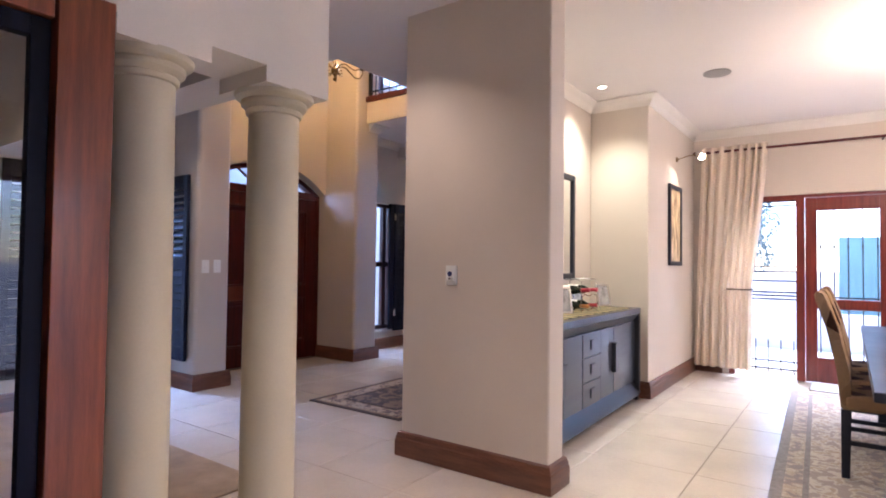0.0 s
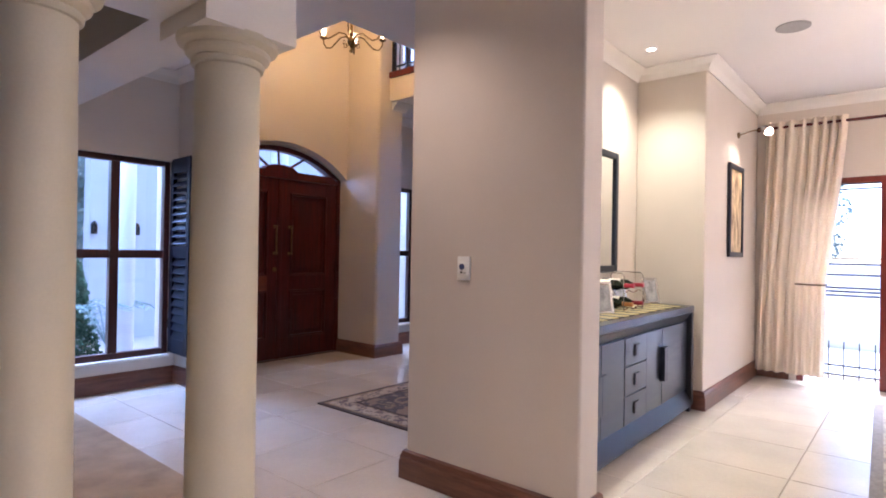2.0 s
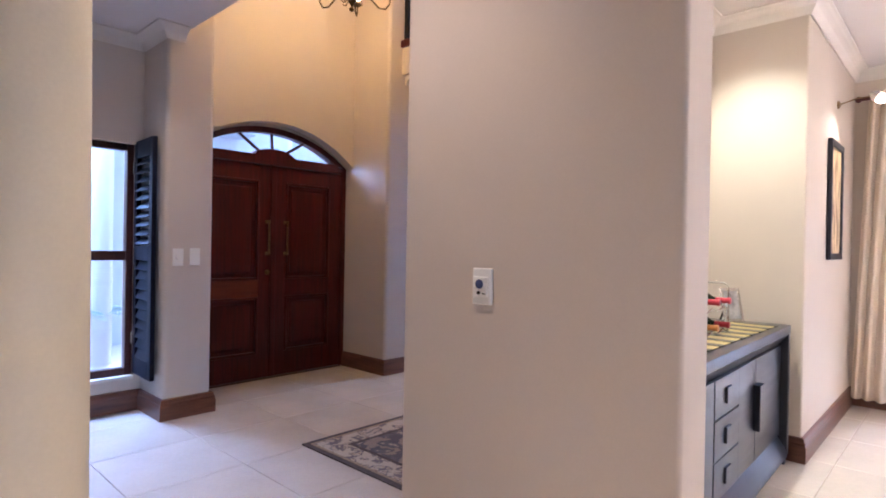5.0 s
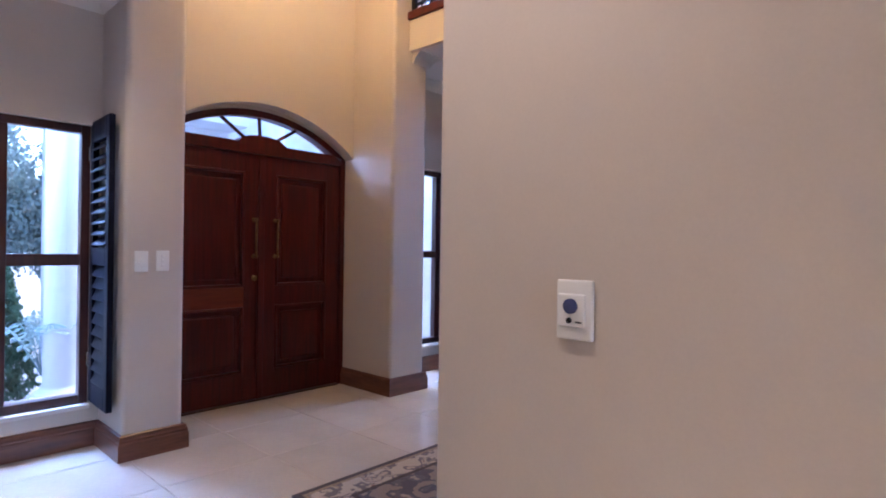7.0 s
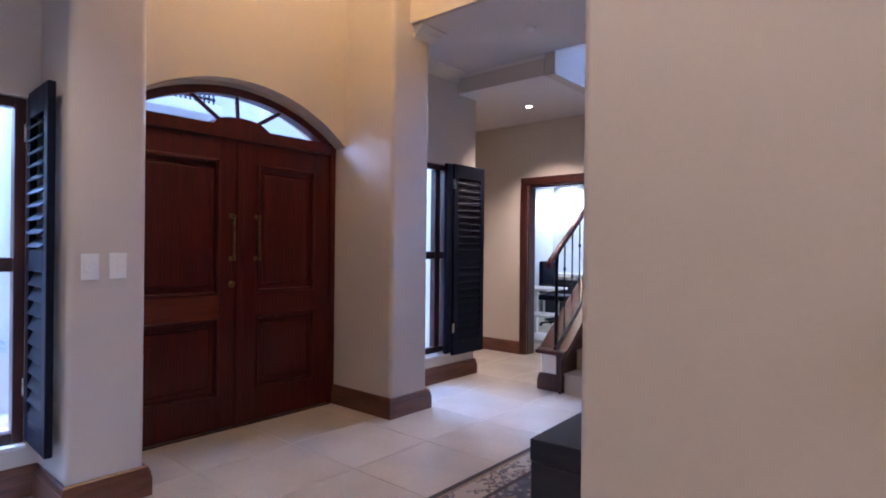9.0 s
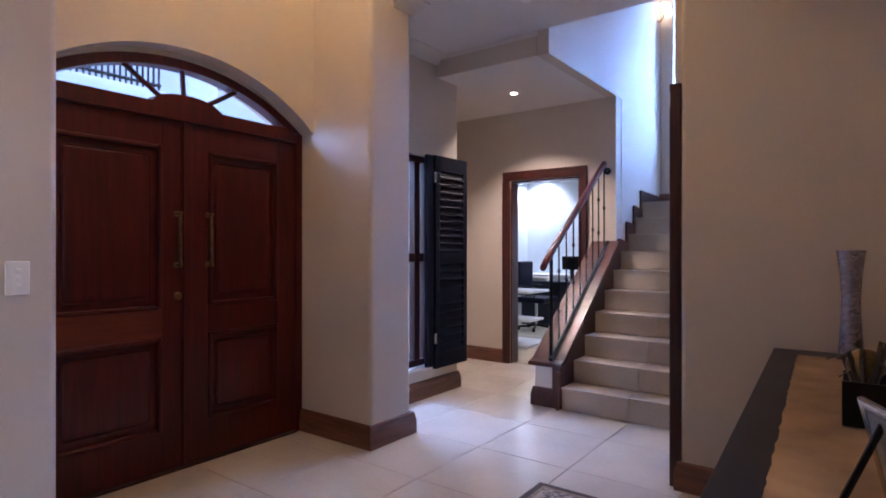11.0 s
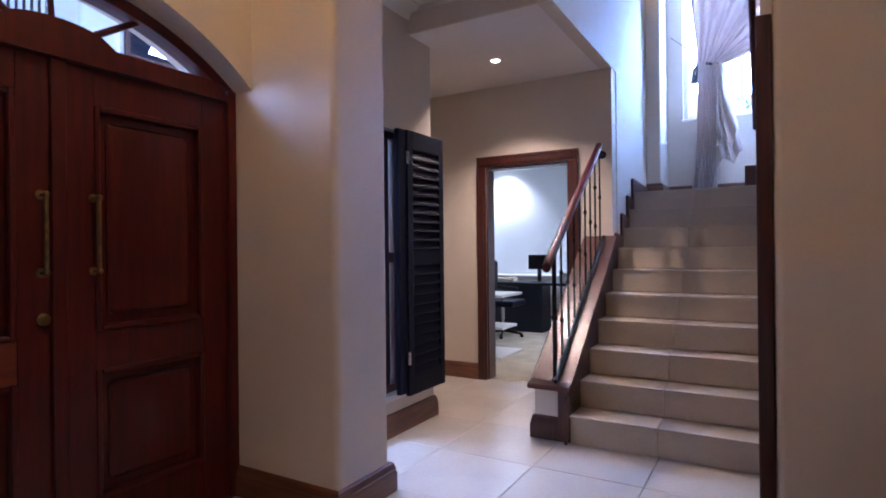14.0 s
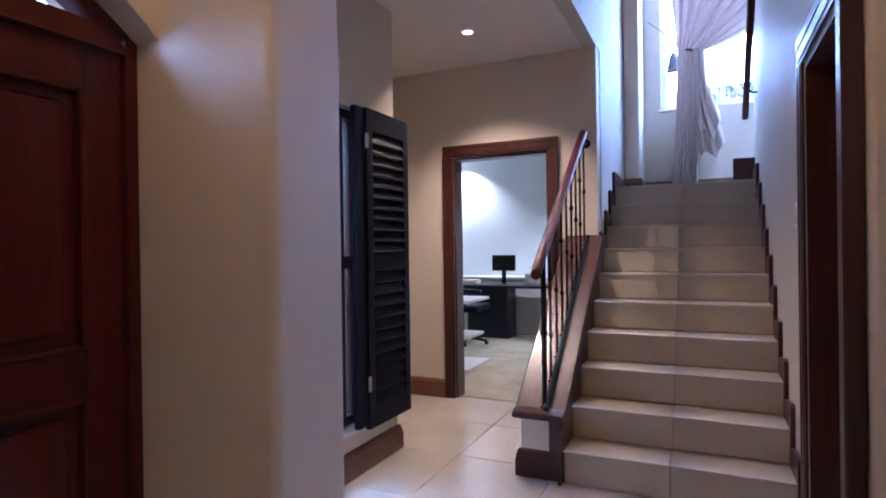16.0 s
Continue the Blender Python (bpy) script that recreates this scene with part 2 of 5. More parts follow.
def mesh_of(name, bm, material, smooth=None):
    bmesh.ops.recalc_face_normals(bm, faces=bm.faces)
    me = bpy.data.meshes.new(name)
    bm.to_mesh(me)
    me.materials.append(material)
    if smooth:
        for p in me.polygons:
            p.use_smooth = True
        me.set_sharp_from_angle(angle=radians(smooth))
        if len(bm.faces) < 6000:
            # area-weighted corner normals keep broad faces flat beside rounded edges
            near = math.cos(radians(smooth + 6))
            areas = {f: f.calc_area() for f in bm.faces}
            normals = []
            for f in bm.faces:
                for lp in f.loops:
                    n_ = Vector()
                    for g in lp.vert.link_faces:
                        if g.normal.dot(f.normal) > near:
                            n_ += g.normal * areas[g]
                    normals.append(n_.normalized() if n_.length > 1e-12 else f.normal.copy())
            me.normals_split_custom_set(normals)
    bm.free()
    return me


def part(name, bm, material, parent, label="", smooth=40):
    ob = new(name, mesh_of(name, bm, material, smooth))
    ob.parent = parent
    if label:
        tagged(ob, label)
    return ob


def thing(name, at, label, category, group=""):
    ob = new(name)
    ob.empty_display_size = 0.1
    ob.matrix_world = at if isinstance(at, Matrix) else pose(*at)
    return tagged(ob, label, category, group)


def solid(name, bm, material, label, category="", kind="structure", smooth=40):
    return tagged(new(name, mesh_of(name, bm, material, smooth)), label, category or name.split("_")[0], kind=kind)


def pierced(bm, axis, w0, w1, u0, u1, z0, z1, holes):
    """A wall between w0 and w1 across, u0 to u1 along, with square holes (u0, u1, z0, z1)."""
    us = sorted({u0, u1, *(v for h in holes for v in h[:2])})
    zs = sorted({z0, z1, *(v for h in holes for v in h[2:])})
    for a, b in zip(us, us[1:]):
        for c, d in zip(zs, zs[1:]):
            um, zm = (a + b) / 2, (c + d) / 2
            if any(h[0] < um < h[1] and h[2] < zm < h[3] for h in holes):
                continue
            if axis == "x":
                box(bm, w0, w1, a, b, c, d)
            else:
                box(bm, a, b, w0, w1, c, d)


# ---- large structure ----
CEIL, HIGH = 2.80, 5.3
fl = start()
box(fl, -6.6, 3.8, -2.2, 9.3, -0.2, -0.006)
floor = solid("floor", fl, GROUT, "cream porcelain tiled floor with thin grey joints", "floor")

w = start()
pierced(w, "x", -5.32, -5.04, -2.2, 4.32, 0, CEIL + 0.3, [(3.38, 4.27, 0.26, 2.0)])
solid("wall_west_lounge", w, PAINT, "beige painted lounge wall with a timber window", "wall")
w = start()
box(w, -5.5, -4.60, 4.32, 4.665, 0, HIGH, 0.035, 3, True)
solid("wall_pier_south", w, PAINT, "beige plastered pier beside the entrance doors", "wall")
w = start()
box(w, -5.5, -4.60, 6.388, 6.79, 0, HIGH, 0.035, 3, True)
solid("wall_pier_north", w, PAINT, "beige plastered pier beside the entrance doors", "wall")

# arched entrance wall
ARC_C, ARC_R, ARC_Y = 0.995, 1.370, 5.5265
def arch_z(y, r=ARC_R):
    return ARC_C + math.sqrt(max(0, r * r - (y - ARC_Y) ** 2))
w = start()
ys = [4.665 + (6.388 - 4.665) * i / 28 for i in range(29)]
prism(w, [(y, arch_z(y)) for y in ys] + [(6.388, HIGH), (4.665, HIGH)], "x", -5.48, -5.258)
prism(w, [(y, 1.111 + math.sqrt(1.284 ** 2 - (y - ARC_Y) ** 2)) for y in ys] + [(6.388, HIGH), (4.665, HIGH)], "x", -5.258, -5.14)
solid("wall_entrance", w, PAINT, "beige painted wall with a shallow arch over the doors", "wall")

w = start()
pierced(w, "x", -5.37, -5.095, 6.79, 8.045, 0, 3.0, [(6.84, 7.68, 0.27, 2.07)])
box(w, -6.5, -5.37, 7.90, 8.045, 0, 3.0)
box(w, -6.65, -6.5, 7.90, 9.41, 0, 3.0)
solid("wall_hall_window", w, PAINT, "beige painted hall wall with a tall window", "wall")
w = start()
pierced(w, "y", 9.26, 9.41, -6.5, -4.035, 0, 2.78, [(-5.22, -4.41, 0, 2.03)])
solid("wall_study", w, PAINT, "beige painted wall round the study doorway", "wall")
w = start()
box(w, -4.13, -4.03, 9.41, 11.44, 0, HIGH)
box(w, -4.13, -4.03, 7.76, 9.41, 2.78, HIGH)
box(w, -4.03, -3.88, 10.78, 11.44, 0, HIGH, 0.02, 2, True)
solid("wall_stair_west", w, PAINT, "beige painted stairwell wall", "wall")
w = start()
pierced(w, "y", 11.24, 11.44, -3.88, -1.0, 0, HIGH, [(-3.71, -2.48, 2.68, 4.57)])
solid("wall_landing", w, PAINT, "beige painted landing wall with a tall window", "wall")
w = start()
pierced(w, "x", -2.912, -2.73, 6.99, 10.4, 0, HIGH, [(7.05, 7.74, 0, 2.04)])
box(w, -2.73, -1.0, 10.3, 10.4, 1.8, HIGH)
box(w, -1.1, -1.0, 10.4, 11.24, 1.8, HIGH)
solid("wall_stair_east", w, PAINT, "beige painted stair wall with a side doorway", "wall")
w = start()
box(w, -2.87, -1.73, 6.93, 7.048, 0, HIGH, 0.03, 4, True)
solid("wall_console", w, PAINT, "beige painted wall beside the stairs", "wall")
w = start()
box(w, -1.977, -0.962, 4.19, 4.375, 0, CEIL + 0.2, 0.014, 3, True)
box(w, -1.969, -1.73, 4.37, 6.93, 0, CEIL + 0.2)
solid("wall_pillar", w, PAINT, "broad beige plastered pillar wall between hall and dining room", "wall")
w = start()
box(w, -1.73, -1.17, 6.737, 8.78, 0, CEIL + 0.2, 0.012, 2, True)
solid("wall_dining_west", w, PAINT, "beige painted dining room wall with a niche", "wall")
w = start()
pierced(w, "y", 8.58, 8.78, -1.17, 3.8, 0, CEIL + 0.2, [(-0.80, 1.75, 0, 2.01)])
solid("wall_dining_north", w, PAINT, "beige painted dining room wall with glazed terrace doors", "wall")
w = start()
pierced(w, "x", 3.6, 3.8, -2.2, 8.58, 0, CEIL + 0.2, [(1.6, 4.2, 0, 2.1)])
solid("wall_dining_east", w, PAINT, "beige painted dining room wall with a patio opening", "wall")
w = start()
box(w, -5.32, 3.8, -2.4, -2.2, 0, CEIL + 0.2)
solid("wall_south", w, PAINT, "plain beige painted wall", "wall")
# small room behind the side doorway
w = start()
box(w, -2.73, -1.73, 8.0, 8.1, 0, 2.6)
box(w, -2.73, -1.73, 7.14, 8.0, 2.6, 2.7)
solid("wall_side_room", w, PAINT, "beige painted wall of a small side room", "wall")

# ceilings
c = start()
box(c, -5.32, -0.96, -2.2, 4.46, CEIL, CEIL + 0.3)
box(c, -2.90, -1.73, 4.46, 6.93, CEIL, CEIL + 0.3)
box(c, -0.96, 3.8, -2.2, 8.78, CEIL, CEIL + 0.3)
box(c, -1.73, -0.96, 4.46, 8.78, CEIL, CEIL + 0.3)
solid("ceiling_low", c, CEILING, "white painted plaster ceiling", "ceiling")
w = start()
box(w, -4.60, -2.1, 4.36, 4.46, CEIL + 0.302, HIGH)
box(w, -2.90, -2.8, 4.46, 6.93, CEIL + 0.302, HIGH)
solid("wall_void", w, PAINT, "beige painted upper wall round the double-height hall", "wall")
c = start()
box(c, -5.6, -1.0, 4.3, 11.6, HIGH, HIGH + 0.2)
solid("ceiling_high", c, CEILING, "white painted ceiling over the entrance hall and stairs", "ceiling")
c = start()
box(c, -5.095, -2.912, 6.6, 7.76, 2.975, 3.2)
solid("ceiling_gallery", c, CEILING, "white plaster underside of the gallery", "ceiling")
c = start()
box(c, -6.5, -4.13, 7.76, 9.26, 2.78, 2.974)
solid("ceiling_lobby", c, CEILING, "white plaster ceiling of the study lobby", "ceiling")
c = start()
box(c, -4.60, -2.875, 6.56, 6.6, 2.975, 3.24)
solid("gallery_edge_trim", c, PAINT, "beige painted edge of the gallery floor", "trim")
# Beige sheet over the white ceiling's front: the bulkhead's shade put into colour
c = start()
box(c, -5.095, -4.13, 7.745, 7.759, 2.782, 2.93)
solid("bulkhead_trim", c, PAINT, "shaded face of the dropped lobby ceiling, its shade put in as beige", "trim")
# gallery above
w = start()
pierced(w, "x", -5.45, -5.2, 6.80, 9.41, 3.0, HIGH, [(6.95, 9.1, 3.25, 4.9)])
box(w, -5.2, -4.13, 9.26, 9.41, 2.79, HIGH)
box(w, -5.2, -4.13, 7.76, 9.26, 2.976, 3.2)
solid("wall_gallery", w, PAINT, "beige painted gallery wall with a wide window", "wall")

# study shell
w = start()
box(w, -7.2, -7.1, 9.41, 13.3, 0, 2.75)
box(w, -7.1, -4.13, 13.2, 13.3, 0, 2.75)
box(w, -4.16, -4.132, 9.41, 13.2, 0, 2.75)
box(w, -7.1, -6.5, 9.36, 9.41, 0, 2.75)
solid("wall_study_room", w, STUDY_PAINT, "pale blue-white study wall", "wall")
c = start()
box(c, -7.2, -4.13, 9.41, 13.3, 2.7, 2.8)
solid("ceiling_study", c, CEILING, "white painted study ceiling", "ceiling")
fl = start()
box(fl, -7.1, -4.13, 9.34, 13.2, -0.15, 0.006)
solid("floor_study", fl, STUDY_CARPET, "pale beige looped study carpet", "floor")

# stairs: ten risers to the landing
RISE, GO, Y0, SX0, SX1 = 0.1785, 0.2343, 7.926, -4.03, -2.913
st = start()
for i in range(10):
    y1 = Y0 + GO * (i + 1) if i < 9 else 11.24
    box(st, SX0 + 0.002, SX1 - 0.002, Y0 + GO * i + 0.012, y1 + 0.01, -0.05 if i == 0 else RISE * i - 0.02, RISE * (i + 1) - 0.012)
stairs = solid("stairs", st, GROUT, "tiled staircase of ten steps to a landing", "stairs")
fl = start()
box(fl, -2.913, -1.1, 10.4, 11.24, 1.6, RISE * 10)
solid("floor_landing", fl, STAIR_TILE, "tiled stair landing floor", "floor")

# ---- columns and beams ----
def column(x, y):
    col = thing("column", (x, y, 0), "round cream painted column with a moulded capital", "column", "columns by the lounge")
    b = start()
    box(b, -0.16, 0.16, -0.16, 0.16, 0, 0.06, 0.006)
    part("plinth", b, COLUMN, col)
    b = start()
    lathe(b, [(0.155, 0.06), (0.16, 0.08), (0.155, 0.10), (0.135, 0.11), (0.13, 0.13)], 48)
    part("base_moulding", b, COLUMN, col, smooth=60)
    b = start()
    lathe(b, [(0.115, 0.13), (0.116, 0.5), (0.114, 0.9), (0.111, 1.4), (0.107, 1.85)], 48)
    part("shaft", b, COLUMN, col)
    b = start()
    lathe(b, [(0.108, 1.842), (0.117, 1.845), (0.121, 1.852), (0.121, 1.862), (0.117, 1.868), (0.128, 1.874), (0.139, 1.884), (0.142, 1.896), (0.139, 1.905), (0.152, 1.909), (0.165, 1.918), (0.169, 1.930), (0.169, 1.940)], 48)
    part("capital", b, COLUMN, col, smooth=25)
    return col


for y in (2.99, 2.42):
    column(-1.728, y)
b = start()
for y0, y1 in ((2.825, 3.155), (2.255, 2.585)):
    box(b, -1.893, -1.563, y0, y1, 1.935, 2.01)
box(b, -1.893, -1.565, -2.2, 3.153, 2.0, CEIL)
solid("beam_columns", b, PLASTER, "white plaster beam resting on the round columns", "beam")
b = start()
box(b, -5.04, -1.893, 2.79, 3.04, 2.0, CEIL)
solid("beam_lounge", b, PLASTER, "white plaster beam across the lounge ceiling", "beam")

# ---- skirtings and cornices ----
SK = [(0, 0), (0.028, 0), (0.028, 0.095), (0.022, 0.105), (0.024, 0.118), (0.018, 0.128), (0.016, 0.142), (0.006, 0.15), (0, 0.15)]
def skirting(label, *paths):
    bm = start()
    for p in paths:
        run(bm, SK, [(x, y, 0.002) for x, y in p])
    return solid("baseboard", bm, SKIRT, label, "baseboard", smooth=30)


skirting("dark red-brown moulded timber skirting of the lounge", [(-5.04, -2.2), (-5.04, 4.32), (-4.60, 4.32), (-4.60, 4.665), (-5.26, 4.665)])
skirting("dark red-brown moulded timber skirting of the entrance hall", [(-5.26, 6.388), (-4.60, 6.388), (-4.60, 6.79), (-5.095, 6.79), (-5.095, 8.045), (-6.5, 8.045)])
skirting("dark red-brown moulded timber skirting of the study lobby", [(-6.5, 9.26), (-5.308, 9.26)], [(-4.322, 9.26), (-4.28, 9.26)])
skirting("dark red-brown moulded timber skirting beside the stairs", [(-2.87, 6.94), (-2.87, 6.93), (-1.969, 6.93), (-1.977, 4.19), (-0.962, 4.19), (-0.962, 4.375), (-1.73, 4.375), (-1.73, 6.737), (-1.17, 6.737), (-1.17, 8.58), (-0.86, 8.58)])
CO = [(0, 0), (0.0, -0.09), (0.012, -0.095), (0.02, -0.075), (0.04, -0.045), (0.07, -0.028), (0.082, -0.014), (0.095, -0.01), (0.095, 0)]
def cornice(label, *paths, z=CEIL):
    bm = start()
    for p in paths:
        run(bm, CO, [(x, y, z - 0.001) for x, y in p])
    return solid("cornice_trim", bm, PLASTER, label, "cornice", smooth=50)


cornice("white coved plaster cornice of the dining room", [(-0.962, 4.375), (-1.73, 4.375), (-1.73, 6.737), (-1.17, 6.737), (-1.17, 8.58), (3.6, 8.58)])
cornice("white coved plaster cornice of the lounge", [(-5.04, 3.04), (-5.04, 4.32), (-4.60, 4.32), (-4.60, 4.44)])
cornice("white coved plaster cornice under the gallery", [(-4.60, 6.60), (-4.60, 6.79), (-5.095, 6.79), (-5.095, 7.76)], z=2.975)

# ---- windows and shutters ----
def setting(name, label, category):
    return tagged(new(name), label, category, kind="structure")


def window_x(name, label, x, y0, y1, z0, z1, posts, mids, wood_mat=TRIM, depth=0.07):
    """A timber window in a wall that faces +x; posts are upright members between the jambs."""
    win = setting(name, label, "window")
    b = start()
    for a, c in ((y0, y0 + 0.05), (y1 - 0.05, y1)):
        box(b, x - depth, x, a, c, z0, z1, 0.006)
    for a, c in ((z0, z0 + 0.055), (z1 - 0.05, z1)):
        box(b, x - depth, x - 0.002, y0 + 0.05, y1 - 0.05, a, c, 0.006)
    part("window_frame", b, wood_mat, win)
    cuts = [y0 + 0.05, *posts, y1 - 0.05]
    for p in posts:
        b = start()
        box(b, x - depth + 0.004, x - 0.001, p - 0.036, p + 0.036, z0 + 0.055, z1 - 0.05, 0.005)
        part("mullion", b, wood_mat, win)
    rows = [z0 + 0.055, *mids, z1 - 0.05]
    for i, (a, c) in enumerate(zip(cuts, cuts[1:])):
        a2, c2 = a + (0.036 if i else 0), c - (0.036 if i < len(cuts) - 2 else 0)
        for mz in mids:
            b = start()
            box(b, x - depth + 0.008, x - 0.006, a2, c2, mz - 0.036, mz + 0.036, 0.005)
            part("glazing_rail", b, wood_mat, win)
        for k, (d, e) in enumerate(zip(rows, rows[1:])):
            b = start()
            box(b, x - 0.04, x - 0.036, a2 - 0.004, c2 + 0.004, d, e)
            part("pane", b, PANE, win).visible_shadow = False
    return win


window_x("window_1", "dark red timber four-pane window beside the lounge", -5.08, 3.38, 4.27, 0.26, 2.0, [3.815], [1.16])
window_x("window_2", "dark timber sash window in the hall wall", -5.145, 6.84, 7.68, 0.27, 2.07, [7.53], [1.20])
window_x("window_3", "wide dark timber window of the upper gallery", -5.3, 6.95, 9.1, 3.25, 4.9, [7.6, 8.3], [])
for y0, y1, x in ((3.38, 4.27, -5.06), (6.84, 7.68, -5.115)):
    b = start()
    box(b, x - 0.03, x + 0.035, y0 + 0.002, y1 - 0.002, 0.235, 0.262, 0.006)
    solid("sill_trim", b, PLASTER, "white plastered window sill", "sill")


def shutter(m, wide, high, slats, label, upper=42, lower=66):
    """A louvred leaf: x along its width from the hinge, z up, face towards -y."""
    sh = thing("shutter", m, label, "shutter", "louvred window shutters")
    st, th = 0.062, 0.034
    mid = high * 0.49
    for nm, x0, x1, z0, z1 in (("stile", 0, st, 0, high), ("stile", wide - st, wide, 0, high), ("rail", st, wide - st, 0, 0.13), ("rail", st, wide - st, high - 0.13, high), ("rail", st, wide - st, mid, mid + 0.11)):
        b = start()
        box(b, x0, x1, -th / 2, th / 2, z0, z1, 0.004)
        part(nm, b, SHUTTER, sh)
    for z0, z1, tilt in ((0.13, mid, lower), (mid + 0.11, high - 0.13, upper)):
        n = slats
        for i in range(n):
            zc = z0 + (z1 - z0) * (i + 0.5) / n
            b = start()
            vs = box(b, st - 0.005, wide - st + 0.005, -0.038, 0.038, -0.005, 0.005, 0.003, 1)
            bmesh.ops.transform(b, matrix=pose(0, 0, zc, tilt, 0, 0), verts=b.verts)
            part("slat", b, SHUTTER, sh)
    for z in (0.22, high - 0.24):
        b = start()
        box(b, -0.02, 0.012, -th / 2 - 0.006, -th / 2 + 0.004, z, z + 0.09, 0.002)
        tube(b, [(-0.004, -th / 2 - 0.006, z), (-0.004, -th / 2 - 0.006, z + 0.09)], 0.006, 8)
        part("hinge", b, CHROME, sh, "small steel hinge")
    return sh


shutter(pose(-5.07, 4.285, 0.275, 0, 0, -2), 0.40, 1.745, 10, "black-stained timber louvred shutter folded open against the pier")
shutter(pose(-5.022, 3.37, 0.26, 0, 0, -90), 0.43, 1.74, 10, "black-stained timber louvred shutter folded flat on the lounge wall")
shutter(pose(-5.062, 7.655, 0.235, 0, 0, 89.0), 0.475, 1.85, 11, "black-stained timber louvred shutter folded open past the hall window", 64, 68)
b = start()
box(b, -5.093, -5.055, 7.56, 7.645, 0.26, 2.08, 0.004)
solid("window_jamb_trim", b, SHUTTER, "black-stained hinge post beside the hall window", "trim")

# ---- entrance doors ----
door = setting("door_1", "closed pair of dark mahogany panelled entrance doors under a glazed fanlight", "door")
XF = -5.268
def base_z(y):
    d = (y - 5.545) / 0.205
    return 2.095 + (0.066 * math.sqrt(1 - d * d) if abs(d) < 1 else 0)
b = start()
ys = [4.665 + 1.723 * i / 32 for i in range(33)]
outer = [(y, arch_z(y) - 0.002) for y in ys]
inner = [(y, arch_z(y, 1.315)) for y in [4.81 + 1.433 * i / 32 for i in range(33)]]
prism(b, outer + list(reversed(inner)), "x", XF - 0.08, XF + 0.012)
for y0, y1 in ((4.667, 4.715), (6.338, 6.386)):
    box(b, XF - 0.08, XF + 0.012, y0, y1, 0.002, 2.07, 0.004)
part("door_frame", b, MAHOGANY, door)
b = start()
ys = [4.72 + 1.613 * i / 60 for i in range(61)]
prism(b, [(y, min(base_z(y), arch_z(y, 1.317))) for y in ys] + [(6.333, 2.01), (4.72, 2.01)], "x", XF - 0.075, XF + 0.02)
part("transom", b, MAHOGANY, door, "mahogany transom with a rounded crest")
TOPS, BOTS = [4.81, 5.205, 5.535, 5.885, 6.243], [4.81, 5.41, 5.545, 5.68, 6.243]
for i in range(4):
    b = start()
    tp = [(TOPS[i] + (TOPS[i + 1] - TOPS[i]) * k / 8) for k in range(9)]
    bt = [(BOTS[i] + (BOTS[i + 1] - BOTS[i]) * k / 8) for k in range(9)]
    prism(b, [(y, arch_z(y, 1.315) + 0.004) for y in tp] + [(y, min(base_z(y), arch_z(y, 1.315)) - 0.004) for y in reversed(bt)], "x", XF - 0.04, XF - 0.036)
    part("pane", b, PANE, door).visible_shadow = False
for i in (1, 2, 3):
    b = start()
    tube(b, [(XF - 0.03, BOTS[i], base_z(BOTS[i]) - 0.01), (XF - 0.03, TOPS[i], arch_z(TOPS[i], 1.32))], 0.015, 8)
    part("glazing_bar", b, MAHOGANY, door)


def leaf(y0, y1, lock_y, pull_y):
    b = start()
    st, xf, xb = 0.135, XF - 0.012, XF - 0.06
    z = [0.012, 0.235, 0.77, 0.93, 1.86, 2.008]
    for a, c in ((y0, y0 + st), (y1 - st, y1)):
        box(b, xb, xf, a, c, z[0], z[5], 0.003)
    for a, c in ((z[0], z[1]), (z[4], z[5])):
        box(b, xb, xf - 0.001, y0 + st, y1 - st, a, c, 0.002)
    ob = part("door_leaf", b, MAHOGANY, door)
    b = start()
    box(b, xb, xf - 0.001, y0 + st, y1 - st, z[2], z[3], 0.002)
    part("lock_rail", b, RAILWOOD if lock_y else MAHOGANY, ob, "orange-toned mahogany lock rail" if lock_y else "")
    for a, c in ((z[1], z[2]), (z[3], z[4])):
        b = start()
        box(b, xb + 0.008, xf - 0.028, y0 + st - 0.005, y1 - st + 0.005, a - 0.005, c + 0.005)
        box(b, xf - 0.04, xf - 0.012, y0 + st + 0.06, y1 - st - 0.06, a + 0.06, c - 0.06, 0.02, 1)
        part("door_panel", b, MAHOGANY, ob)
        b = start()
        for p, q, r, s in ((y0 + st, y0 + st + 0.024, a, c), (y1 - st - 0.024, y1 - st, a, c), (y0 + st + 0.024, y1 - st - 0.024, a, a + 0.024), (y0 + st + 0.024, y1 - st - 0.024, c - 0.024, c)):
            box(b, xf - 0.028, xf + 0.009, p, q, r, s, 0.008, 2)
        part("panel_moulding", b, MAHOGANY, ob)
    b = start()
    tube(b, [(xf + 0.045, pull_y, 1.175), (xf + 0.045, pull_y, 1.478)], 0.0085, 12)
    for zz in (1.178, 1.475):
        tube(b, [(xf, pull_y, zz), (xf + 0.05, pull_y, zz)], 0.007, 10)
        lathe(b, [(0.018, 0), (0.018, 0.004), (0.01, 0.008)], 16, (xf, pull_y, zz), Euler((0, radians(90), 0)).to_matrix())
        bmesh.ops.create_uvsphere(b, u_segments=12, v_segments=8, radius=0.013, matrix=Matrix.Translation((xf + 0.048, pull_y, zz)))
    part("pull_handle", b, BRASS, ob, "slim tarnished brass pull handle")
    if lock_y:
        b = start()
        lathe(b, [(0.024, 0), (0.024, 0.006), (0.016, 0.012), (0.016, 0.02), (0.006, 0.021)], 24, (xf, lock_y, 1.0), Euler((0, radians(90), 0)).to_matrix())
        part("lock_cylinder", b, BRASS, ob, "round brass lock cylinder")


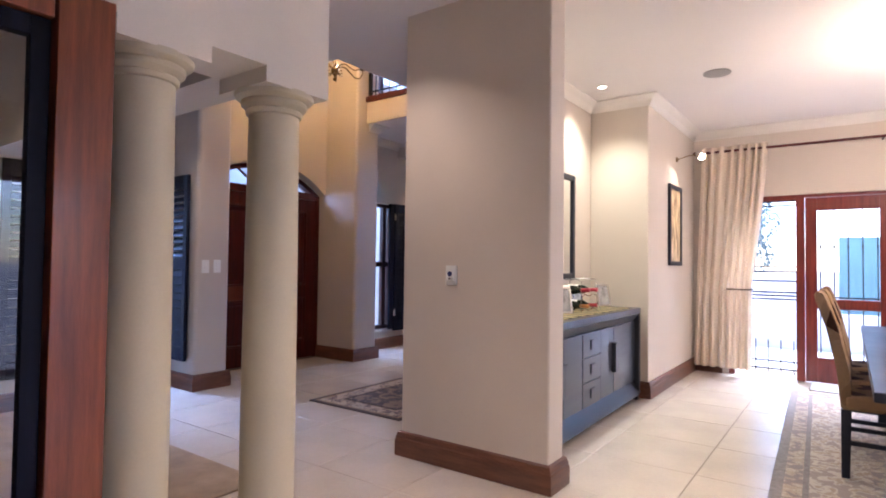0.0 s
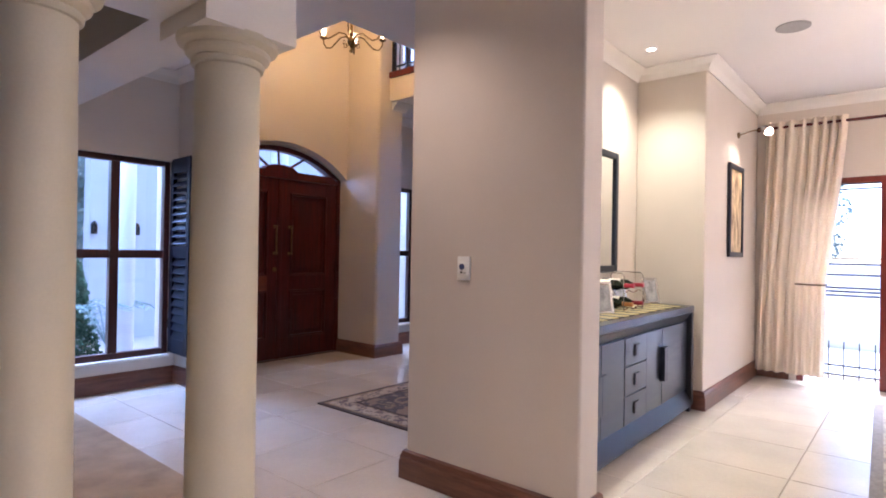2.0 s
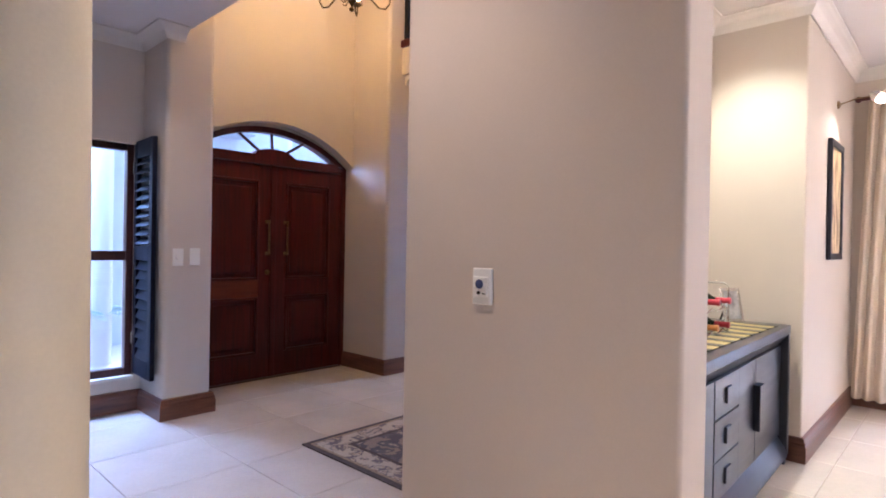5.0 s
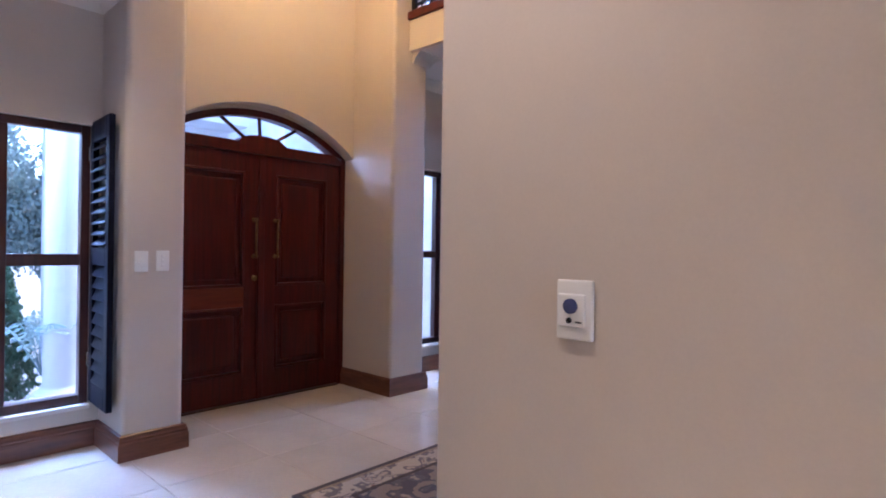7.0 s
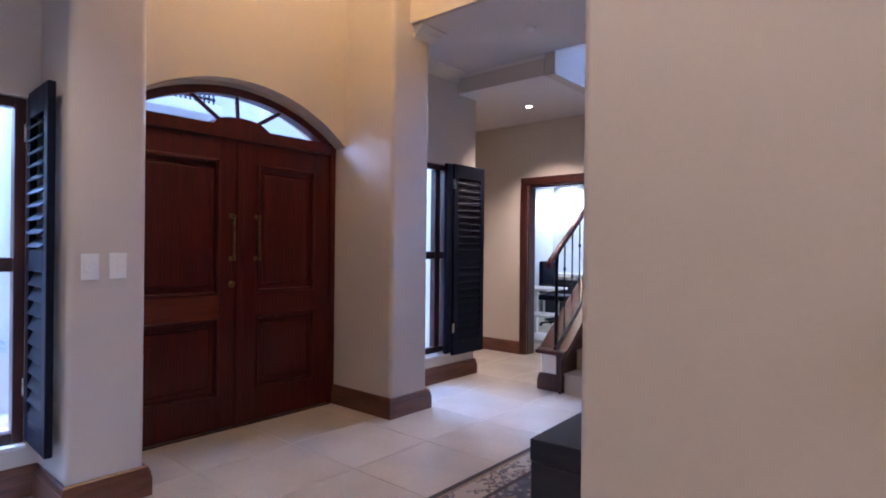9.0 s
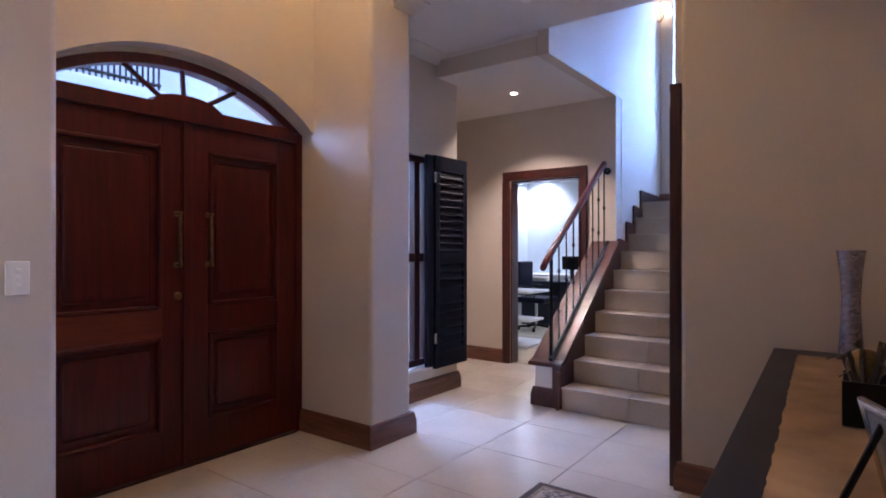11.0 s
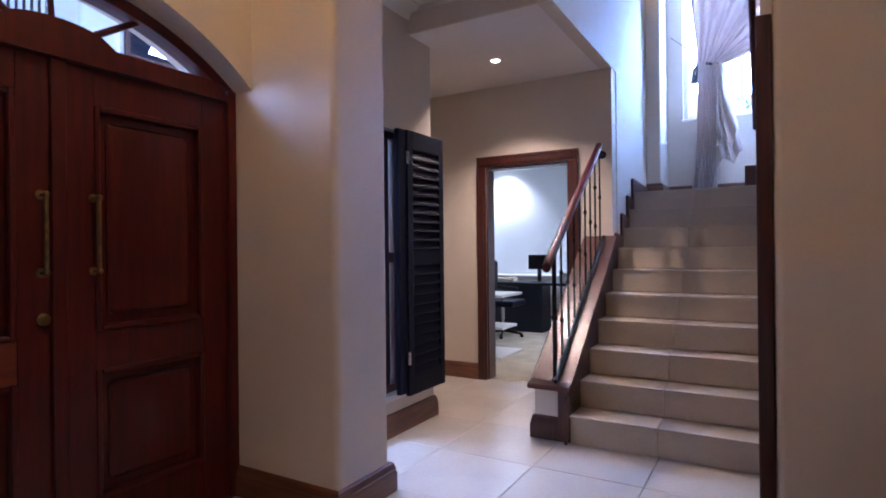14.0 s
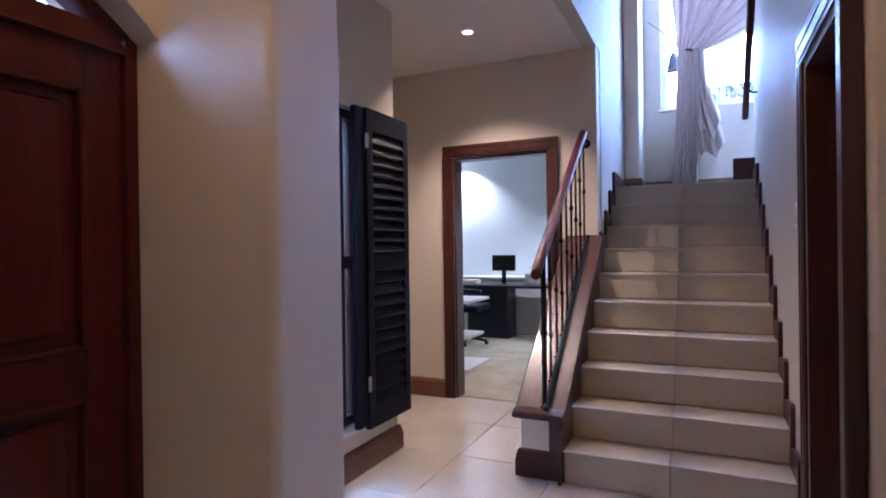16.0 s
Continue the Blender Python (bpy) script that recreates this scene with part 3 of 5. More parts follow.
leaf(4.72, 5.548, 5.50, 5.492)
leaf(5.556, 6.333, None, 5.685)
b = start()
box(b, XF - 0.011, XF + 0.006, 5.525, 5.58, 0.012, 2.008, 0.006)
part("astragal", b, MAHOGANY, door)
b = start()
box(b, XF - 0.15, XF + 0.02, 4.715, 6.338, -0.004, 0.010, 0.003)
part("threshold", b, TRIM, door)

# ---- doorway trims ----
def architrave(bm, axis, w, way, u0, u1, top, wide=0.10, deep=1.0):
    """Moulded trim round an opening; way is the side (+1 or -1) on which it stands proud."""
    def bar(a, c, z0, z1):
        for d0, d1, inset in ((0, 0.022, 0.0), (0.022, 0.030, 0.02), (0.022, 0.036, 0.07)):
            lo, hi = sorted((w + way * d0 * deep, w + way * d1 * deep))
            if z1 - z0 > c - a:
                outer_left = a < u0
                p, q = (a, c - inset) if outer_left else (a + inset, c)
                r, s = z0, z1 + (0 if not inset else 0)
            else:
                p, q, r, s = a, c, z0 + inset, z1
            if axis == "x":
                box(bm, lo, hi, p, q, r, s, 0.003)
            else:
                box(bm, p, q, lo, hi, r, s, 0.003)
    bar(u0 - wide, u0, 0.002, top)
    bar(u1, u1 + wide, 0.002, top)
    bar(u0 - wide, u1 + wide, top + 0.001, top + wide + 0.012)


dw = setting("door_2", "open study doorway with a moulded mahogany surround", "doorway")
b = start()
architrave(b, "y", 9.26, -1, -5.22, -4.41, 2.025, 0.086)
part("architrave", b, TRIM, dw)
b = start()
box(b, -5.22, -5.205, 9.262, 9.405, 0.006, 2.02)
box(b, -4.425, -4.41, 9.262, 9.405, 0.006, 2.02)
box(b, -5.205, -4.425, 9.262, 9.405, 2.005, 2.02)
part("jamb", b, TRIM, dw)
dw = setting("door_3", "open side doorway with a moulded mahogany surround", "doorway")
b = start()
architrave(b, "x", -2.912, -1, 7.05, 7.74, 2.04, 0.105, 0.5)
box(b, -2.926, -2.873, 6.943, 6.989, 0.003, 2.155, 0.004)
part("architrave", b, TRIM, dw)
b = start()
box(b, -2.910, -2.73, 7.05, 7.075, 0.002, 2.035)
box(b, -2.910, -2.73, 7.715, 7.74, 0.002, 2.035)
box(b, -2.910, -2.73, 7.075, 7.715, 2.01, 2.035)
part("jamb", b, TRIM, dw)

# ---- staircase parts ----
b = start()
tile_w = (SX1 - SX0) / 2
def slab_mesh(name, w_, d_, h_, material):
    bm = start()
    box(bm, -w_ / 2, w_ / 2, -d_ / 2, d_ / 2, -h_ / 2, h_ / 2, 0.0025, 1)
    return mesh_of(name, bm, material)


b.free()
tread_me = slab_mesh("tread_tile", tile_w - 0.003, GO + 0.012, 0.012, STAIR_TILE)
riser_me = slab_mesh("riser_tile", tile_w - 0.003, 0.012, RISE - 0.016, STAIR_TILE)
for i in range(10):
    for k in (0, 1):
        xc = SX0 + tile_w * (k + 0.5)
        if i < 9:
            t_ = new("tread_tile", tread_me)
            t_.matrix_world = pose(xc, Y0 + GO * i + GO / 2 - 0.004, RISE * (i + 1) - 0.006)
            t_.parent = stairs
        r_ = new("riser_tile", riser_me)
        r_.matrix_world = pose(xc, Y0 + GO * i + 0.006, RISE * i + RISE / 2 - 0.004)
        r_.parent = stairs
land_me = slab_mesh("landing_tile", tile_w - 0.003, 0.395, 0.012, STAIR_TILE)
for j in range(3):
    for k in (0, 1):
        t_ = new("landing_tile", land_me)
        t_.matrix_world = pose(SX0 + tile_w * (k + 0.5), Y0 + GO * 9 - 0.01 + 0.4 * (j + 0.5), RISE * 10 - 0.006)
        t_.parent = stairs
sk = setting("stair_skirting_trim", "stepped dark timber skirting boards up the stairs", "skirting")
for side, x0, x1 in (("left", SX0, SX0 + 0.02), ("right", SX1 - 0.022, SX1 - 0.001)):
    for i in range(10):
        inner = 0.006 if side == "left" and i < 5 else 0.0
        y_a, y_b = Y0 + GO * i - 0.05, Y0 + GO * (i + 1) - 0.05
        if i == 9:
            y_b = 10.78 if side == "left" else 10.4
        b = start()
        z_b = RISE * i - 0.02 if i else 0.003
        pts = [(y_a, z_b), (y_b, z_b + (RISE if i < 9 else RISE)), (y_b, RISE * (i + 1) + 0.10), (y_a + 0.02, RISE * (i + 1) + 0.13), (y_a, RISE * (i + 1) + 0.115)]
        prism(b, pts, "x", x0 + inner, x1 + inner)
        part("skirting_board", b, TRIM, sk)
b = start()
run(b, SK, [(-4.03, 10.78, RISE * 10), (-3.88, 10.78, RISE * 10), (-3.88, 11.24, RISE * 10), (-1.1, 11.24, RISE * 10)])
part("skirting_board", b, SKIRT, sk)
b = start()
box(b, -3.08, -2.913, 10.36, 10.40, RISE * 10, RISE * 10 + 0.22, 0.006)
part("end_block", b, TRIM, sk)

# curb beside the stairs
cb = setting("stair_curb_wall", "low sloped stair curb with a polished mahogany cap", "stair curb")
def cap_z(y):
    return 0.335 + (y - 7.922) * 0.762
b = start()
prism(b, [(7.952, 0), (9.26, 0), (9.26, cap_z(9.26) - 0.03), (8.052, cap_z(8.052) - 0.03), (7.952, 0.335)], "x", -4.245, -4.03)
part("curb_body", b, PLASTER, cb)
b = start()
prism(b, [(7.892, 0.33), (7.892, 0.362), (7.982, 0.375), (9.255, cap_z(9.255) + 0.005), (9.255, cap_z(9.255) - 0.03), (7.992, 0.345)], "x", -4.28, -4.)
bmesh.ops.bevel(b, geom=list(b.edges), offset=0.006, segments=2, affect="EDGES")
part("cap", b, CAPWOOD, cb, "polished mahogany cap board")
b = start()
pts = [(7.947, 0.16)] + [(7.947, 0.335), (8.002, 0.35), (9.255, cap_z(9.255) - 0.025), (9.255, cap_z(9.255) - 0.40)]
prism(b, [(7.942, 0.004), (7.942, 0.335), (8.002, 0.35), (9.255, cap_z(9.255) - 0.025), (9.255, cap_z(9.255) - 0.34), (8.152, 0.08)], "x", -4.029, -4.)
part("stringer", b, TRIM, cb)
b = start()
run(b, SK, [(-4.03, 7.952, 0.002), (-4.245, 7.952, 0.002), (-4.245, 9.23, 0.002)][::-1])
part("curb_skirting", b, TRIM, cb)
b = start()
box(b, -4.08, -3.998, 7.92, 7.952, 0.004, 0.33, 0.004)
part("newel_panel", b, TRIM, cb)

bal = thing("balustrade", (0, 0, 0), "black iron stair balustrade with a polished mahogany handrail", "balustrade")
RX = -4.115
def rail_z(y):
    return 1.160 + (y - 7.865) * 0.735
b = start()
prof = [(0.026 * math.cos(a) * (1.15 if abs(math.cos(a)) > 0.5 else 1), 0.03 * math.sin(a)) for a in [2 * math.pi * k / 14 for k in range(14)]]
rings = []
for y in (7.835, 7.875, 8.2, 8.6, 9.0, 9.15):
    rings.append([b.verts.new((RX + u, y, rail_z(y) + v - (0.012 if y < 7.85 else 0))) for u, v in prof])
for p, q in zip(rings, rings[1:]):
    for k in range(14):
        b.faces.new((p[k], p[(k + 1) % 14], q[(k + 1) % 14], q[k]))
b.faces.new(rings[0]); b.faces.new(rings[-1])
part("handrail", b, MAHOGANY, bal, "polished mahogany handrail")
b = start()
tube(b, [(RX + 0.02, 7.93, 0.385), (RX + 0.012, 8.0, cap_z(8.0) + 0.022), (RX + 0.012, 9.22, cap_z(9.22) + 0.022)], 0.016, 8)
part("bottom_rail", b, IRON, bal)
b = start()
tube(b, [(RX, 7.95, rail_z(7.95) - 0.03), (RX, 9.18, rail_z(9.18) - 0.03)], 0.008, 8)
part("top_bar", b, IRON, bal)
b = start()
tube(b, [(RX, 9.15, rail_z(9.15)), (RX + 0.0, 9.2, rail_z(9.15) - 0.06), (RX, 9.258, rail_z(9.15) - 0.06)], 0.012, 8)
lathe(b, [(0.035, 0), (0.035, 0.012), (0.015, 0.02)], 16, (RX, 9.259, rail_z(9.15) - 0.06), Euler((radians(90), 0, 0)).to_matrix())
part("wall_bracket", b, IRON, bal)
for i in range(9):
    y = 7.98 + 0.147 * i
    b = start()
    r = 0.016 if i == 0 else 0.0075
    z0, z1 = cap_z(y) - 0.005, rail_z(y) - 0.03
    tube(b, [(RX, y, z0), (RX, y, z1)], r, 8)
    for fz in ((0.33, 0.72) if i % 2 else (0.5,)):
        zc = z0 + (z1 - z0) * fz
        lathe(b, [(r, -0.018), (r + 0.007, -0.008), (r + 0.007, 0.008), (r, 0.018)], 10, (RX, y, zc))
    lathe(b, [(r + 0.01, 0), (r + 0.01, 0.012), (r, 0.02)], 10, (RX, y, z0 + 0.004))
    part("baluster" if i else "newel_post", b, IRON, bal)
# handrail of the upper flight
hr = thing("upper_handrail", (0, 0, 0), "dark timber handrail of the upper flight", "handrail")
b = start()
tube(b, [(-2.985, 10.35, 2.34), (-2.985, 9.7, 2.85), (-2.985, 8.9, 3.45)], 0.026, 12)
part("rail", b, MAHOGANY, hr)
for y, z in ((10.1, 2.54), (9.1, 3.30)):
    b = start()
    tube(b, [(-2.985, y, z), (-2.95, y, z - 0.05), (-2.912, y, z - 0.05)], 0.008, 8)
    part("bracket", b, IRON, hr)
# gallery rail
gr = thing("gallery_railing", (0, 0, 0), "black iron gallery railing on a mahogany kerb", "railing")
b = start()
box(b, -4.60, -2.9, 6.53, 6.64, 3.24, 3.31, 0.008)
part("kerb", b, MAHOGANY, gr)
for z in (3.37, 4.15):
    b = start()
    box(b, -4.59, -2.9, 6.575, 6.605, z, z + 0.012)
    part("rail", b, IRON, gr)
b = start()
box(b, -4.59, -4.55, 6.57, 6.61, 3.31, 4.2, 0.003)
part("post", b, IRON, gr)
for i in range(14):
    b = start()
    x = -4.48 + 0.115 * i
    tube(b, [(x, 6.59, 3.31), (x, 6.59, 4.16)], 0.007, 6)
    lathe(b, [(0.007, -0.02), (0.017, 0), (0.007, 0.02)], 8, (x, 6.59, 3.72))
    part("baluster", b, IRON, gr)

# ---- lamps ----
def downlight(x, y, z):
    d = thing("downlight", (x, y, z), "small round recessed ceiling downlight, lit", "downlight", "recessed downlights")
    b = start()
    lathe(b, [(0.030, -0.002), (0.032, -0.008), (0.042, -0.008), (0.045, -0.001), (0.045, 0.0), (0.030, 0.0)], 28, caps=False)
    part("bezel", b, SWITCH, d)
    b = start()
    lathe(b, [(0.029, -0.004), (0.029, -0.002)], 24)
    part("lens", b, LENS, d, "glowing lens")


# Fixtures go to the three unseen, added spots too
for x, y, z in DOWN:
    downlight(x, y, z + 0.01)

ch = thing("chandelier", (-4.11, 5.55, 0.12), "bronze scrolled-arm chandelier with frosted glass cups", "chandelier")
b = start()
lathe(b, [(0.004, 3.03), (0.018, 3.04), (0.02, 3.052), (0.012, 3.065), (0.006, 3.075), (0.016, 3.09), (0.03, 3.11), (0.042, 3.14), (0.03, 3.17), (0.016, 3.19), (0.022, 3.21), (0.014, 3.24), (0.012, 3.34), (0.03, 3.37), (0.034, 3.4), (0.014, 3.43), (0.01, 3.55), (0.02, 3.58), (0.008, 3.62)], 20)
part("stem", b, BRONZE, ch)
b = start()
for k in range(18):
    lathe(b, [(0.003, 0), (0.009, 0.02), (0.009, 0.05), (0.003, 0.07)], 6, (0.004 * (-1) ** k, 0, 3.62 + 0.075 * k))
lathe(b, [(0.07, 5.18), (0.06, 5.14), (0.02, 5.11), (0.006, 4.95)], 20)
part("chain", b, BRONZE, ch)
FROST = clear("frosted_cup", (1.0, 0.93, 0.8), 0.45)
for k in range(6):
    a = 2 * math.pi * k / 6 + 0.25
    ca, sa = math.cos(a), math.sin(a)
    b = start()
    pts = [(0.02, 3.16), (0.07, 3.20), (0.13, 3.20), (0.18, 3.16), (0.24, 3.115), (0.30, 3.12), (0.335, 3.17), (0.34, 3.215)]
    tube(b, [(r * ca, r * sa, z) for r, z in pts], 0.007, 8)
    pts = [(0.03, 3.13), (0.06, 3.09), (0.09, 3.10), (0.085, 3.135), (0.06, 3.13)]
    tube(b, [(r * ca, r * sa, z) for r, z in pts], 0.0045, 6)
    lathe(b, [(0.006, 3.21), (0.03, 3.222), (0.038, 3.232), (0.036, 3.236), (0.012, 3.228)], 16, (0.34 * ca, 0.34 * sa, 0))
    arm = part("arm", b, BRONZE, ch)
    b = start()
    lathe(b, [(0.012, 3.238), (0.03, 3.26), (0.042, 3.30), (0.05, 3.345), (0.047, 3.345), (0.038, 3.30), (0.026, 3.262), (0.01, 3.244)], 20, (0.34 * ca, 0.34 * sa, 0), caps=False)
    part("glass_cup", b, FROST, arm, "frosted glass cup").visible_shadow = False
    b = start()
    lathe(b, [(0.006, 3.245), (0.013, 3.265), (0.016, 3.29), (0.008, 3.32), (0.002, 3.33)], 12, (0.34 * ca, 0.34 * sa, 0))
    part("bulb", b, BULB, arm, "lit bulb")

sc = thing("wall_sconce", (-4.08, 10.75, 4.09), "curved brass wall light with a lit glass cup", "wall light")
b = start()
lathe(b, [(0.03, 0), (0.03, 0.012), (0.012, 0.02)], 16, (0, 0.03, 0), Euler((radians(90), 0, 0)).to_matrix())
tube(b, [(0, 0.02, 0), (0.02, -0.04, -0.02), (0.04, -0.06, -0.10), (0.08, -0.08, -0.13), (0.12, -0.09, -0.09), (0.125, -0.09, -0.03)], 0.007, 8)
part("arm", b, BRASS, sc)
b = start()
lathe(b, [(0.012, -0.03), (0.03, 0.0), (0.04, 0.06), (0.036, 0.07)], 18, (0.125, -0.09, 0))
part("glass_cup", b, BULB, sc)
SPOT = thing("picture_spotlight", (-1.168, 7.75, 2.36), "small brass spotlight on an arm, lit", "spotlight")
b = start()
lathe(b, [(0.028, 0), (0.028, 0.012), (0.01, 0.02)], 16, (0.0, 0, 0), Euler((0, radians(90), 0)).to_matrix())
part("rose", b, BRASS, SPOT)
b = start()
tube(b, [(0.01, 0, 0), (0.12, 0.0, 0.03), (0.22, 0, 0.03)], 0.005, 8)
part("arm", b, BRASS, SPOT)
b = start()
lathe(b, [(0.012, 0.06), (0.034, 0.03), (0.042, 0.0)], 20, (0.24, 0, 0.02), Euler((0, radians(-55), 0)).to_matrix())
part("shade", b, CHROME, SPOT)
b = start()
bmesh.ops.create_uvsphere(b, u_segments=16, v_segments=10, radius=0.036, matrix=Matrix.Translation((0.252, 0, 0.008)))
part("bulb", b, BULB, SPOT, "lit bulb")
vent = thing("ceiling_speaker", (-0.537, 6.42, CEIL), "round grey flush ceiling speaker", "speaker")
b = start()
lathe(b, [(0.105, 0), (0.105, -0.006), (0.095, -0.009), (0.09, -0.006)], 32)
part("grille", b, mat("grey_mesh", (0.32, 0.31, 0.30), 0.6, vary=0.2, scale=200), vent)
b = start()
lathe(b, [(0.04, 0), (0.04, -0.012), (0.03, -0.02), (0.012, -0.022)], 20, (-3.926, 7.2, 2.975))
tagged(new("smoke_detector", mesh_of("smoke_detector", b, SWITCH, 40)), "small round white detector on the gallery soffit", "detector")

# ---- wall plates ----
def plate(m, label, knob):
    p = thing("switch_plate", m, label, "switch", "wall switch plates")
    b = start()
    box(b, -0.038, 0.038, -0.007, 0, -0.062, 0.062, 0.003)
    part("cover", b, SWITCH, p)
    if knob == "dial":
        b = start()
        lathe(b, [(0.02, 0), (0.019, 0.014), (0.015, 0.016)], 24, (0, -0.007, 0), Euler((radians(90), 0, 0)).to_matrix())
        part("dimmer_knob", b, SWITCH, p)
    else:
        for z in (-0.028, 0.0, 0.028):
            b = start()
            box(b, -0.009, 0.009, -0.011, -0.006, z - 0.008, z + 0.008, 0.002)
            part("rocker", b, SWITCH, p)


plate(pose(-4.60, 4.411, 1.16, 0, 0, 90), "white wall plate with a round dimmer knob", "dial")
plate(pose(-4.60, 4.531, 1.163, 0, 0, 90), "white wall plate with three small rocker switches", "rocker")
plate(pose(-2.912, 7.98, 1.40, 0, 0, -90), "white wall plate beside the stairs", "rocker")
ctl = thing("alarm_keyholder", (-1.598, 4.19, 1.142), "white two-layer wall plate with a round blue sensor", "wall plate")
b = start()
box(b, -0.039, 0.040, -0.011, 0, -0.059, 0.059, 0.004)
part("back_plate", b, SWITCH, ctl)
b = start()
box(b, -0.032, 0.028, -0.019, -0.011, -0.032, 0.032, 0.004)
part("module", b, SWITCH, ctl)
b = start()
lathe(b, [(0.0152, 0), (0.0152, 0.004), (0.010, 0.008), (0.002, 0.009)], 28, (-0.002, -0.019, 0.008), Euler((radians(90), 0, 0)).to_matrix())
part("sensor_eye", b, mat("blue_plastic", (0.06, 0.07, 0.16), 0.15, vary=0.1), ctl, "dark blue glossy sensor eye")
b = start()
lathe(b, [(0.006, 0), (0.006, 0.003), (0.003, 0.004)], 12, (-0.005, -0.019, -0.02), Euler((radians(90), 0, 0)).to_matrix())
part("keyhole", b, IRON, ctl)
b = start()
box(b, 0.008, 0.022, -0.0198, -0.019, -0.024, -0.021)
part("label_bar", b, IRON, ctl)

# ---- dining niche: mirror, sideboard and what stands on it ----
mr = thing("wall_mirror", (-1.73, 5.60, 1.56), "tall wall mirror in a dark timber frame", "mirror")
b = start()
for y0, y1, z0, z1 in ((-0.70, -0.65, -0.47, 0.47), (0.65, 0.70, -0.47, 0.47), (-0.65, 0.65, 0.42, 0.47), (-0.65, 0.65, -0.47, -0.42)):
    box(b, 0.0, 0.03, y0, y1, z0, z1, 0.006)
part("frame", b, BLACKWOOD, mr)
b = start()
box(b, 0.004, 0.012, -0.65, 0.65, -0.42, 0.42)
part("glass", b, SILVER, mr, "silvered mirror glass")

sb = thing("sideboard", pose(-1.225, 6.685, 0, 0, 0, 1.2) @ pose(0, -6.685, 0) @ Matrix.Diagonal((1, 1, 1.035, 1)), "low black-brown lacquered sideboard with drawers and doors", "sideboard")
SY0, SY1 = 4.58, 6.685
b = start()
box(b, -0.485, 0.0, SY0, SY1, 0.755, 0.805, 0.005)
part("top", b, LACQUER, sb)
for y0, y1 in ((SY0, SY0 + 0.05), (SY1 - 0.05, SY1)):
    b = start()
    box(b, -0.48, -0.002, y0, y1, 0.05, 0.755, 0.005)
    part("end_panel", b, LACQUER, sb)
b = start()
box(b, -0.48, -0.06, SY0 + 0.05, SY1 - 0.05, 0.10, 0.75)
part("carcass", b, LACQUER, sb)
b = start()
prism(b, [(-0.055, 0.16), (0.0, 0.075), (0.0, 0.045), (-0.45, 0.045), (-0.45, 0.16)], "y", SY0 + 0.05, SY1 - 0.05)
part("sloped_plinth", b, LACQUER, sb)
b = start()
prism(b, [(-0.055, 0.69), (-0.006, 0.752), (-0.45, 0.752), (-0.45, 0.69)], "y", SY0 + 0.05, SY1 - 0.05)
part("sloped_rail", b, LACQUER, sb)
for y in (SY0 + 0.03, SY1 - 0.07):
    for x in (-0.45, -0.05):
        b = start()
        box(b, x, x + 0.04, y, y + 0.04, 0.002, 0.05)
        part("foot", b, LACQUER, sb)
for y0, y1, hy in ((4.64, 4.985, 4.96), (4.99, 5.335, 5.02), (5.725, 6.04, 6.02), (6.045, 6.63, 6.065)):
    b = start()
    box(b, -0.062, -0.042, y0, y1, 0.165, 0.685, 0.003)
    d = part("cabinet_door", b, LACQUER, sb)
    b = start()
    if hy in (4.96, 5.02):
        box(b, -0.044, -0.032, hy - 0.03, hy + 0.03, 0.30, 0.52, 0.003)
    else:
        box(b, -0.044, -0.008, hy - 0.022, hy + 0.022, 0.33, 0.56, 0.003)
    part("plate_handle", b, LACQUER, d)
for z0, z1 in ((0.165, 0.335), (0.34, 0.51), (0.515, 0.685)):
    b = start()
    box(b, -0.062, -0.040, 5.34, 5.72, z0, z1, 0.003)
    d = part("drawer", b, LACQUER, sb)
    b = start()
    zc = (z0 + z1) / 2
    box(b, -0.042, -0.029, 5.49, 5.57, zc - 0.035, zc + 0.035, 0.003)
    part("square_handle", b, LACQUER, d)
GOLD = mat("gold_slats", (0.42, 0.34, 0.15), 0.55, vary=0.2, scale=12)
rn = thing("table_runner", (0.01, 0, 0.8345), "gold and black striped slatted table mat on the sideboard", "table mat")
for i in range(11):
    y = 4.72 + 0.165 * i
    b = start()
    box(b, -1.60, -1.275, y, y + 0.095, 0.0, 0.005, 0.002, 1)
    part("gold_stripe", b, GOLD, rn)
    b = start()
    box(b, -1.60, -1.27, y + 0.097, y + 0.163, 0.0, 0.006, 0.002, 1)
    part("black_stripe", b, IRON, rn)


def photo_frame(m, w_, h_, label):
    p = thing("photo_frame", m, label, "photo frame", "silver photo frames")
    b = start()
    for x0, x1, z0, z1 in ((-w_ / 2, -w_ / 2 + 0.02, 0, h_), (w_ / 2 - 0.02, w_ / 2, 0, h_), (-w_ / 2 + 0.02, w_ / 2 - 0.02, 0, 0.02), (-w_ / 2 + 0.02, w_ / 2 - 0.02, h_ - 0.02, h_)):
        box(b, x0, x1, -0.006, 0.006, z0, z1, 0.003)
    bmesh.ops.rotate(b, verts=b.verts, cent=(0, 0, 0), matrix=Matrix.Rotation(radians(-14), 3, "X"))
    part("frame", b, CHROME, p)
    b = start()
    box(b, -w_ / 2 + 0.02, w_ / 2 - 0.02, -0.003, 0.003, 0.02, h_ - 0.02)
    bmesh.ops.rotate(b, verts=b.verts, cent=(0, 0, 0), matrix=Matrix.Rotation(radians(-14), 3, "X"))
    part("print", b, mat("pale_print", (0.36, 0.36, 0.35), 0.3, vary=0.3, scale=14, second=(0.12, 0.12, 0.13)), p)
    b = start()
    tube(b, [(0, 0.04, h_ * 0.8), (0, 0.11, 0.003)], 0.006, 6)
    part("strut", b, IRON, p)


